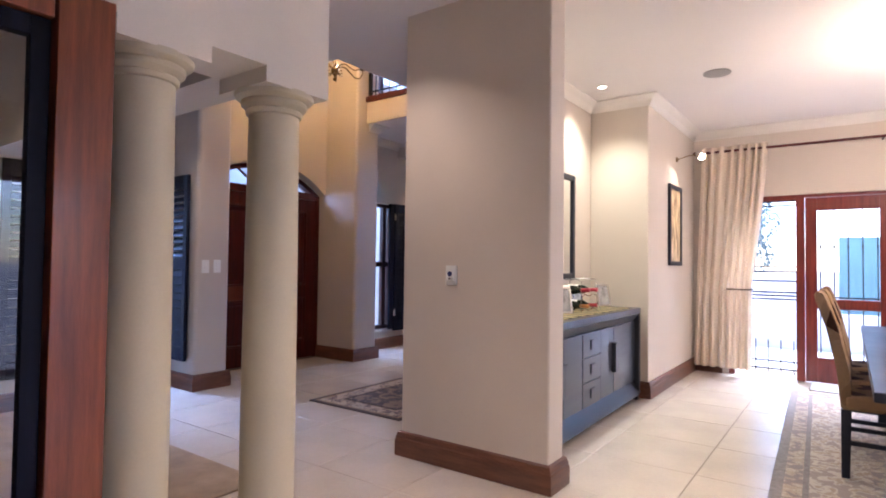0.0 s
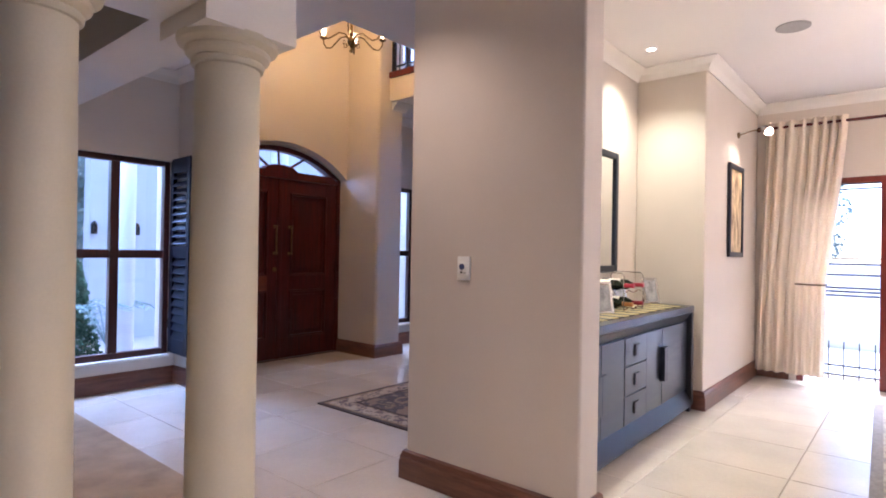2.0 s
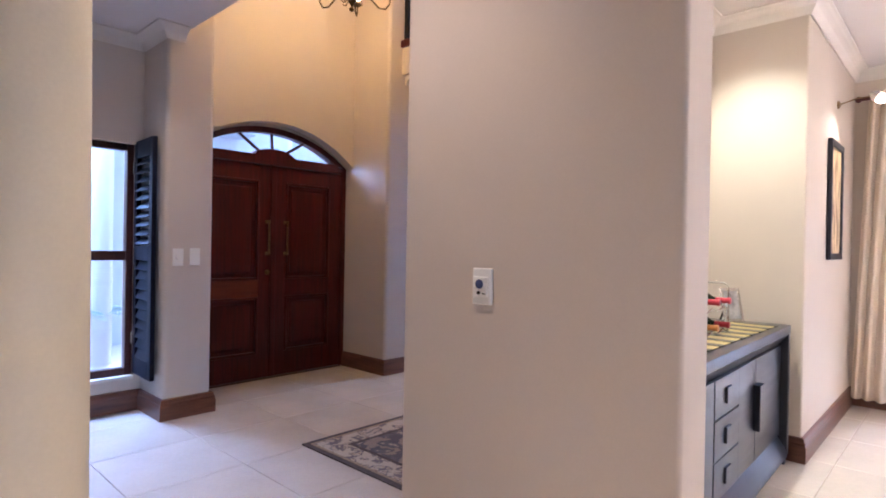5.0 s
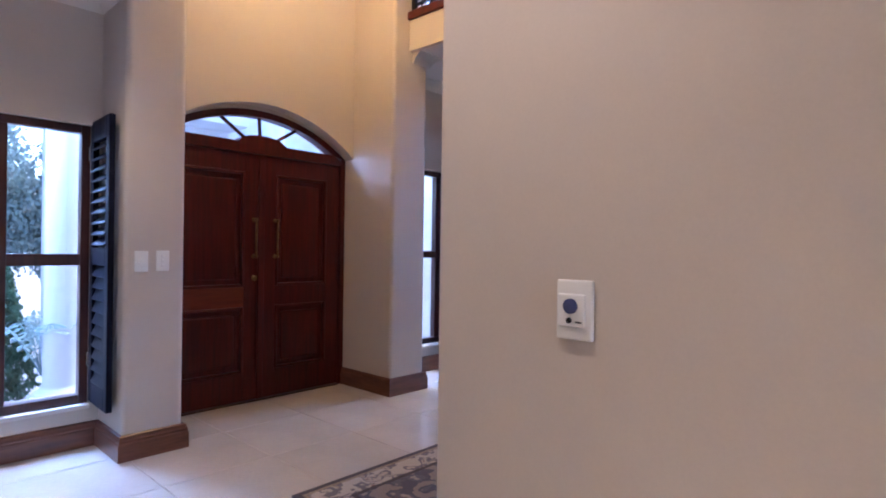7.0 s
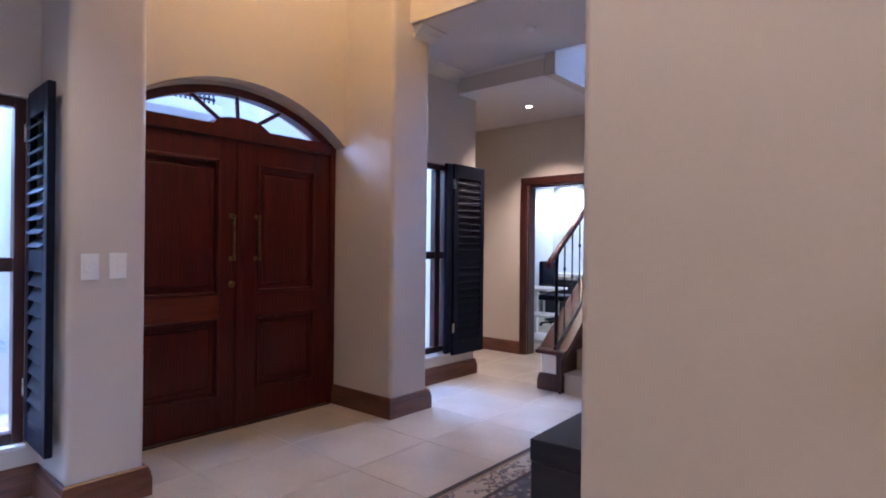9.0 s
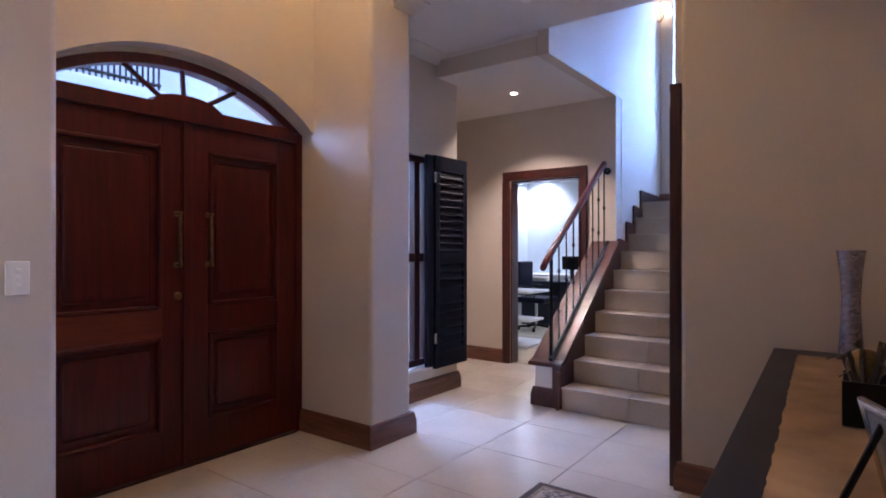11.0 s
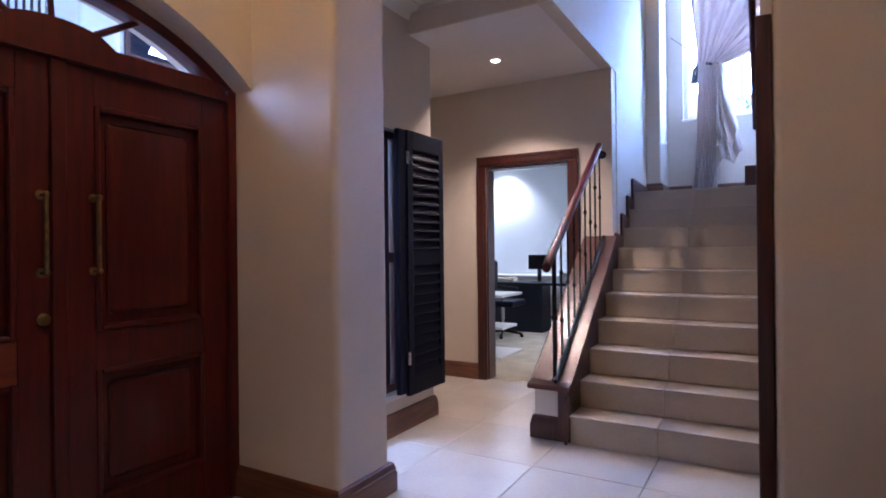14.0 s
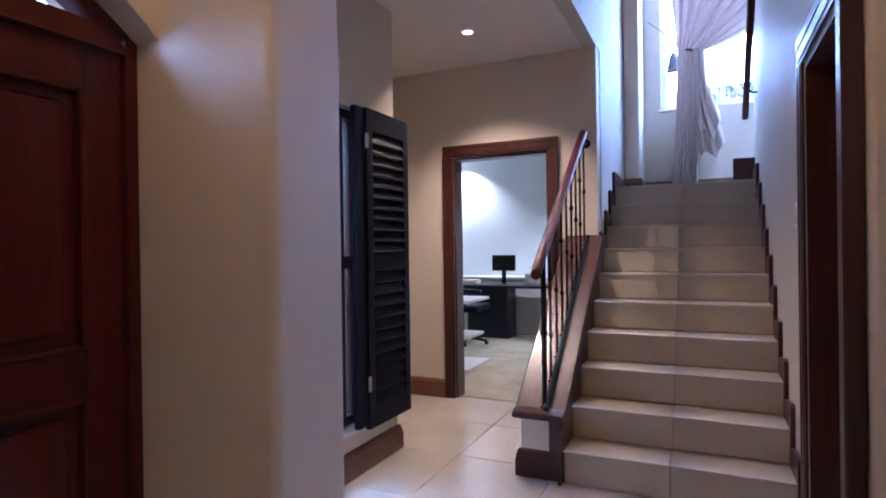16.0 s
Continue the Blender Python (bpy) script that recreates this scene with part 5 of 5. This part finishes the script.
# ---- study furniture ----
WHITE = mat("white_laminate", (0.72, 0.72, 0.72), 0.35, vary=0.02)
dk = thing("desk", (0, 0, 0), "black wood office desk in the study", "desk")
b = start()
box(b, -6.75, -5.15, 12.2, 12.68, 0.705, 0.745, 0.004)
part("desktop", b, BLACKWOOD, dk)
b = start()
box(b, -6.68, -5.80, 12.25, 12.28, 0.01, 0.705)
part("modesty_panel", b, BLACKWOOD, dk)
for x in (-6.71, -5.798, -5.20):
    b = start()
    box(b, x, x + 0.03, 12.25, 12.62, 0.01, 0.705)
    part("side_panel", b, BLACKWOOD, dk)
mo = thing("monitor", (-5.87, 12.42, 0.746), "black computer monitor on the desk", "monitor")
b = start()
box(b, -0.17, 0.17, -0.02, 0.02, 0.19, 0.41, 0.006)
part("screen", b, IRON, mo)
b = start()
box(b, -0.10, 0.10, -0.08, 0.08, 0, 0.012, 0.004)
box(b, -0.03, 0.03, -0.01, 0.015, 0.012, 0.2)
part("stand", b, IRON, mo)
photo_frame(pose(-5.48, 12.4, 0.746, 0, 0, 5), 0.17, 0.15, "small grey photo frame on the study desk")
pp = thing("paper_stack", (-6.4, 12.4, 0.746), "loose stack of white papers on the desk", "papers")
for k in range(5):
    b = start()
    box(b, -0.15, 0.15, -0.105, 0.105, 0.012 * k, 0.012 * k + 0.011)
    bmesh.ops.rotate(b, verts=b.verts, cent=(0, 0, 0), matrix=Matrix.Rotation(0.2 * math.sin(k * 2.1), 3, "Z"))
    part("sheet", b, PAPER, pp)
cr = thing("credenza", (0, 0, 0), "low white credenza along the study wall", "cabinet")
b = start()
box(b, -7.05, -4.2, 12.75, 13.19, 0.006, 0.80, 0.004)
part("body", b, WHITE, cr)
b = start()
box(b, -7.06, -4.19, 12.73, 13.195, 0.801, 0.83, 0.004)
part("top", b, WHITE, cr)
wd = thing("side_desk", (0, 0, 0), "white laminate side desk on metal legs", "desk")
b = start()
box(b, -6.7, -5.47, 10.15, 10.75, 0.70, 0.73, 0.004)
part("desktop", b, WHITE, wd)
for y in (10.2, 10.65):
    b = start()
    box(b, -5.97, -5.92, y, y + 0.05, 0.02, 0.70)
    part("leg", b, WHITE, wd)
b = start()
box(b, -6.05, -5.47, 10.12, 10.75, 0.007, 0.045, 0.006)
part("foot_rail", b, WHITE, wd)
b = start()
box(b, -6.6, -5.5, 10.23, 10.65, 0.33, 0.36, 0.004)
part("shelf", b, WHITE, wd)
oc = thing("office_chair", (-6.17, 11.75, 0), "black high-backed office chair in the study", "chair")
b = start()
box(b, -0.25, 0.25, -0.25, 0.25, 0.44, 0.53, 0.03, 3)
part("seat", b, SHUTTER, oc)
b = start()
box(b, -0.25, -0.17, -0.23, 0.23, 0.55, 1.08, 0.035, 3)
part("backrest", b, SHUTTER, oc)
b = start()
tube(b, [(0, 0, 0.08), (0, 0, 0.44)], 0.025, 12)
tube(b, [(-0.2, 0, 0.48), (-0.24, 0, 0.6)], 0.02, 8)
part("gas_lift", b, CHROME, oc)
for k in range(5):
    a = 2 * math.pi * k / 5
    b = start()
    tube(b, [(0, 0, 0.09), (0.28 * math.cos(a), 0.28 * math.sin(a), 0.06)], 0.016, 8)
    bmesh.ops.create_uvsphere(b, u_segments=10, v_segments=8, radius=0.027, matrix=Matrix.Translation((0.28 * math.cos(a), 0.28 * math.sin(a), 0.034)))
    part("star_foot", b, IRON, oc)
for y in (-0.27, 0.25):
    b = start()
    tube(b, [(0.1, y, 0.5), (0.12, y, 0.68), (-0.18, y, 0.7)], 0.014, 8)
    part("armrest", b, IRON, oc)

# ---- landing window and drape ----
lw = setting("window_4", "tall white-framed landing window", "window")
b = start()
for x0, x1 in ((-3.71, -3.66), (-2.53, -2.48), (-3.15, -3.10)):
    box(b, x0, x1, 11.30, 11.36, 2.68, 4.57, 0.004)
for z0, z1 in ((2.68, 2.73), (4.52, 4.57)):
    box(b, -3.66, -2.53, 11.301, 11.359, z0, z1, 0.004)
box(b, -3.66, -3.15, 11.305, 11.355, 3.34, 3.39, 0.004)
part("window_frame", b, WHITE, lw)
for x0, x1 in ((-3.66, -3.15), (-3.10, -2.53)):
    b = start()
    box(b, x0, x1, 11.33, 11.334, 2.73, 4.52)
    part("pane", b, PANE, lw).visible_shadow = False
b = start()
box(b, -3.73, -2.46, 11.21, 11.30, 2.655, 2.678, 0.005)
part("window_sill", b, PLASTER, lw)
dr = thing("landing_drape", (0, 0, 0), "mauve-grey taffeta drape gathered by a cord at the landing window", "curtain")
grid = []
tie = Vector((-3.385, 11.13, 3.20))
for i in range(36):
    v = i / 35
    row = []
    for k in range(101):
        u = k / 100
        fold = math.sin(u * math.pi * 2 * 9 + 1.1 * math.sin(u * 7))
        if v < 0.5:
            w_ = 1 - v / 0.5
            th = radians(102 - 80 * u)
            reach = (1.5 - 0.25 * u) * w_ ** 1.15
            p = tie + Vector((math.cos(th) * reach + (u - 0.78) * 0.20 * (1 - w_), 0.03 * w_, math.sin(th) * reach - 0.05 * u * math.sin(math.pi * w_)))
            p.y += 0.04 * fold * (0.3 + 0.7 * min(1, 2 * w_))
        else:
            s = (v - 0.5) / 0.5
            wd_ = 0.20 + 0.12 * s ** 0.8
            cx = -3.441 - 0.01 * s + 0.02 * math.sin(s * 3)
            zb = 3.20 - 1.405 * s
            p = Vector((cx + (u - 0.5) * wd_ * (1 - 0.25 * s) - 0.05 * s, 11.13 + 0.032 * fold * (0.5 + 0.7 * s) + 0.008 * math.sin(13 * s + u * 9), zb))
        row.append(p)
    grid.append(row)
cloth("drop", grid, DRAPE, dr)
for reach, drop, y_off in ((0.20, 1.16, 0.0), (0.17, 1.0, 0.035)):
    grid = []
    for i in range(22):
        v = i / 21
        row = []
        for k in range(41):
            u = k / 40
            fold = math.sin(u * math.pi * 2 * 3.2 + 0.7 * math.sin(v * 4))
            hem = drop - (0.16 if y_off else 0.10) * abs(math.sin(u * 4.4 + 0.4)) - 0.10 * u
            x = -3.395 + (0.10 + 0.10 * v) * u * reach / 0.2 + 0.055 * v + 0.02 * math.sin(v * 5 + u * 3)
            row.append((x, 11.075 - y_off - 0.02 * v + 0.03 * fold * (0.35 + 0.65 * v), 3.21 - hem * v))
        grid.append(row)
    cloth("tail", grid, DRAPE, dr)
b = start()
tube(b, [(-3.46, 11.13, 3.24), (-3.40, 11.075, 3.21), (-3.32, 11.10, 3.18), (-3.32, 11.17, 3.19), (-3.43, 11.19, 3.23), (-3.46, 11.13, 3.24)], 0.012, 8)
tube(b, [(-3.46, 11.15, 3.24), (-3.65, 11.2, 3.45), (-3.83, 11.235, 3.62)], 0.004, 6)
part("tie_cord", b, BRONZE, dr)
ln = thing("outdoor_lantern", (-3.60, 11.62, 3.17), "small black hanging lantern outside the landing window", "lantern")
b = start()
lathe(b, [(0.02, 0.0), (0.07, 0.01), (0.055, 0.10), (0.045, 0.17), (0.012, 0.22), (0.004, 0.30)], 12)
part("body", b, IRON, ln)
b = start()
tube(b, [(0, 0, 0.29), (0, 0, 1.45), (0, -0.1, 1.5), (0, -0.185, 1.5)], 0.004, 6)
part("chain", b, IRON, ln)

# ---- outdoors ----
g = start()
box(g, -300, 300, -300, 300, -0.5, -0.16)
solid("ground", g, PAVING, "pale grey paved forecourt and terrace", "ground")
g = start()
box(g, -0.9, 3.9, 8.78, 11.5, -0.155, -0.02)
solid("pavement_terrace", g, RENDER_WALL, "white paved terrace outside the dining room", "terrace")


def porch_column(x, y, h):
    c_ = thing("porch_column", (x, y, -0.16), "white painted round porch column", "column", "porch columns outside")
    b = start()
    box(b, -0.2, 0.2, -0.2, 0.2, 0, 0.1, 0.008)
    part("plinth", b, RENDER_WALL, c_)
    b = start()
    lathe(b, [(0.19, 0.1), (0.19, 0.14), (0.15, 0.17), (0.125, 0.2), (0.115, h - 0.3), (0.15, h - 0.28), (0.15, h - 0.2), (0.2, h - 0.08), (0.2, h)], 32)
    part("shaft", b, RENDER_WALL, c_)


for x, y in ((-6.8, 4.51), (-6.8, 6.54)):
    porch_column(x, y, 5.2)

def facade(name, x0, x1, y0, y1, h, label, wins):
    f_ = thing(name, (0, 0, 0), label, "house")
    b = start()
    box(b, x0, x1, y0, y1, -0.17, h)
    part("wall", b, RENDER_WALL, f_)
    b = start()
    box(b, x0 - 0.2, x1 + 0.2, y0 - 0.2, y1 + 0.2, h, h + 0.18, 0.02)
    part("roof", b, mat("roof_slab", (0.32, 0.28, 0.26), 0.8, vary=0.1), f_)
    for a, c_, z0, z1 in wins:
        b = start()
        box(b, x1 - 0.02, x1 + 0.03, a, c_, z0, z1, 0.01)
        w_ = part("window", b, TRIM, f_)
        b = start()
        box(b, x1 + 0.031, x1 + 0.036, a + 0.06, c_ - 0.06, z0 + 0.06, z1 - 0.06)
        part("pane", b, SHUTTER, w_)
    return f_


facade("garage_wing", -9.25, -9.0, 4.86, 13.0, 5.4, "white rendered wing across the forecourt", [(6.8, 7.6, 0.6, 2.0), (9.0, 10.0, 0.6, 2.0), (8.0, 9.0, 3.4, 4.6)])
for y in (4.87, 5.45):
    b = start()
    box(b, -8.998, -8.92, y, y + 0.07, 1.40, 1.54, 0.01)
    lathe(b, [(0.045, 1.54), (0.03, 1.565), (0.008, 1.59)], 8, (-8.955, y + 0.035, 0))
    tagged(new("wall_lantern", mesh_of("wall_lantern", b, IRON)), "small black wall lantern on the white wing", "lantern", "wall lanterns outside")
b = start()
box(b, -9.0, -8.45, 5.6, 7.1, 2.92, 3.06, 0.02)
solid("balcony_slab", b, RENDER_WALL, "white balcony slab of the wing across the forecourt", "balcony")
rl = thing("balcony_railing", (0, 0, 0), "black iron railing on the white balcony", "railing")
for i in range(24):
    b = start()
    y = 5.65 + 0.06 * i
    tube(b, [(-8.55, y, 3.06), (-8.55, y, 3.96)], 0.012, 6)
    part("baluster", b, IRON, rl)
for z in (3.14, 3.96):
    b = start()
    tube(b, [(-8.55, 5.62, z), (-8.55, 7.05, z)], 0.02, 8)
    part("rail", b, IRON, rl)


def leaf_cloud(bm, centre, radius, n, size, squash=1.0):
    for _ in range(n):
        d = Vector((random.gauss(0, 1), random.gauss(0, 1), random.gauss(0, 1))).normalized()
        p = Vector(centre) + Vector((d.x, d.y, d.z * squash)) * radius * random.uniform(0.35, 1.0) ** 0.5
        a = Euler((random.uniform(0, 6.3), random.uniform(0, 6.3), random.uniform(0, 6.3))).to_matrix()
        s = size * random.uniform(0.6, 1.3)
        q = [p + a @ Vector(v) * s for v in ((-0.5, 0, 0), (0, -0.28, 0.08), (0.6, 0, 0), (0, 0.28, 0.08))]
        bm.faces.new([bm.verts.new(v) for v in q])


def tree(x, y, h, spread, label, name="tree"):
    t_ = thing(name, (x, y, -0.16), label, "tree", "garden trees")
    b = start()
    tube(b, [(0, 0, 0), (0.03, 0.02, h * 0.25), (-0.04, 0.05, h * 0.5), (0.02, 0, h * 0.8)], 0.11, 10, 0.03)
    tips = []
    for k in range(9):
        a = k * 2.4
        z = h * (0.22 + 0.06 * k)
        e = (spread * 0.7 * math.cos(a), spread * 0.7 * math.sin(a), z + h * 0.16)
        tube(b, [(0, 0, z), (e[0] * 0.5, e[1] * 0.5, z + h * 0.1), e], 0.04, 6, 0.008)
        tips.append(e)
    part("trunk", b, BARK, t_)
    b = start()
    for k in range(34):
        e = random.choice(tips)
        c_ = (e[0] * random.uniform(0.2, 1.2), e[1] * random.uniform(0.2, 1.2), e[2] + random.uniform(-0.1, 0.35) * h * 0.5)
        leaf_cloud(b, c_, spread * random.uniform(0.22, 0.4), 420, 0.085)
    part("crown", b, FOLIAGE, t_)


tree(-12.5, 4.3, 3.1, 1.5, "grey-green garden tree with an uneven crown")
tree(-12.9, 2.7, 2.9, 1.5, "grey-green garden tree with an uneven crown")
tree(-13.0, 5.7, 2.9, 1.4, "grey-green garden tree with an uneven crown")
tree(-14.5, 1.6, 3.0, 1.6, "grey-green garden tree with an uneven crown")
tree(-11.8, 1.0, 2.6, 1.3, "grey-green garden tree with an uneven crown")
cn = thing("conifer", (-7.3, 4.18, -0.16), "small pointed green conifer outside the lounge window", "conifer")
b = start()
tube(b, [(0, 0, 0), (0, 0, 0.9)], 0.03, 8, 0.008)
part("trunk", b, BARK, cn)
b = start()
for k in range(46):
    z = 0.04 + 1.12 * k / 45
    r = 0.27 * (1 - (z / 1.2)) ** 0.75 * (1.0 if z > 0.12 else 0.8) + 0.012
    for j in range(12):
        a = j * 0.52 + k * 1.1
        rr = r * random.uniform(0.55, 1.0)
        leaf_cloud(b, (rr * math.cos(a), rr * math.sin(a), z + random.uniform(-0.02, 0.03)), 0.04, 9, 0.05, 1.6)
CONIFER = mat("conifer_green", (0.05, 0.12, 0.07), 0.7, vary=0.2, scale=9)
sheer(CONIFER, 0.4)
part("foliage", b, CONIFER, cn)
sh = thing("palm_shrub", (-7.0, 4.42, -0.16), "feathery shrub beside the porch column", "shrub")
for k in range(11):
    a = k * 0.62
    b = start()
    l_ = random.uniform(0.35, 0.55)
    pts = [Vector((l_ * s * math.cos(a), l_ * s * math.sin(a), 0.5 * math.sin(s * 2.0) + 0.25)) for s in [0.1 * q for q in range(11)]]
    tube(b, pts, 0.006, 5, 0.002)
    for q, p in enumerate(pts[2:]):
        for s in (-1, 1):
            e = p + Vector((-math.sin(a) * s * 0.12, math.cos(a) * s * 0.12, -0.05))
            m_ = (p + e) / 2 + Vector((0.02 * math.cos(a), 0.02 * math.sin(a), 0.01))
            b.faces.new([b.verts.new(v) for v in (p, m_, e, (p + e) / 2 - Vector((0.02 * math.cos(a), 0.02 * math.sin(a), 0)))])
    part("frond", b, FOLIAGE, sh)
gd = start()
for _ in range(60):
    leaf_cloud(gd, (random.uniform(-11, -8.5), random.uniform(1.0, 5.6), random.uniform(-0.1, 0.25)), 0.3, 70, 0.09, 0.6)
solid("flower_bed", gd, FOLIAGE, "low mixed planting in the front garden", "planting", kind="stuff")
tree(-2.3, 15.2, 3.6, 1.5, "grey-green garden tree with an uneven crown")
# terrace boundary
fn = thing("boundary_fence", (0, 0, 0), "blue-grey boarded fence beyond the terrace", "fence")
TEAL = mat("blue_fence_paint", (0.08, 0.19, 0.25), 0.6, vary=0.1, scale=3)
for i in range(20):
    b = start()
    x = 0.2 + 0.19 * i
    box(b, x, x + 0.20, 11.6 + 0.012 * (i % 2), 11.612 + 0.012 * (i % 2), 0.55, 1.68, 0.003)
    part("board", b, TEAL, fn)
b = start()
box(b, -2.5, 4.0, 11.58, 11.7, -0.16, 0.55)
part("base_wall", b, RENDER_WALL, fn)

# ---- floor tiles ----
TX, TY = 0.612, 0.621
tile_me = slab_mesh("floor_tile", TX - 0.004, TY - 0.004, 0.010, TILE)
for i in range(-6, 12):
    for j in range(-9, 9):
        x, y = -3.465 + TX * (i + 0.5), 3.735 + TY * (j + 0.5)
        if y > 9.34 or x < -6.6 or (x < -5.2 and y < 7.9) or (x > -1.2 and y > 8.7) or (-3.9 < x < -3.0 and y > 8.4) or x > 3.7 or (x < -2.4 and y < 1.2):
            continue
        t_ = new("floor_tile", tile_me)
        t_.matrix_world = pose(x, y, -0.005)
        t_.parent = floor
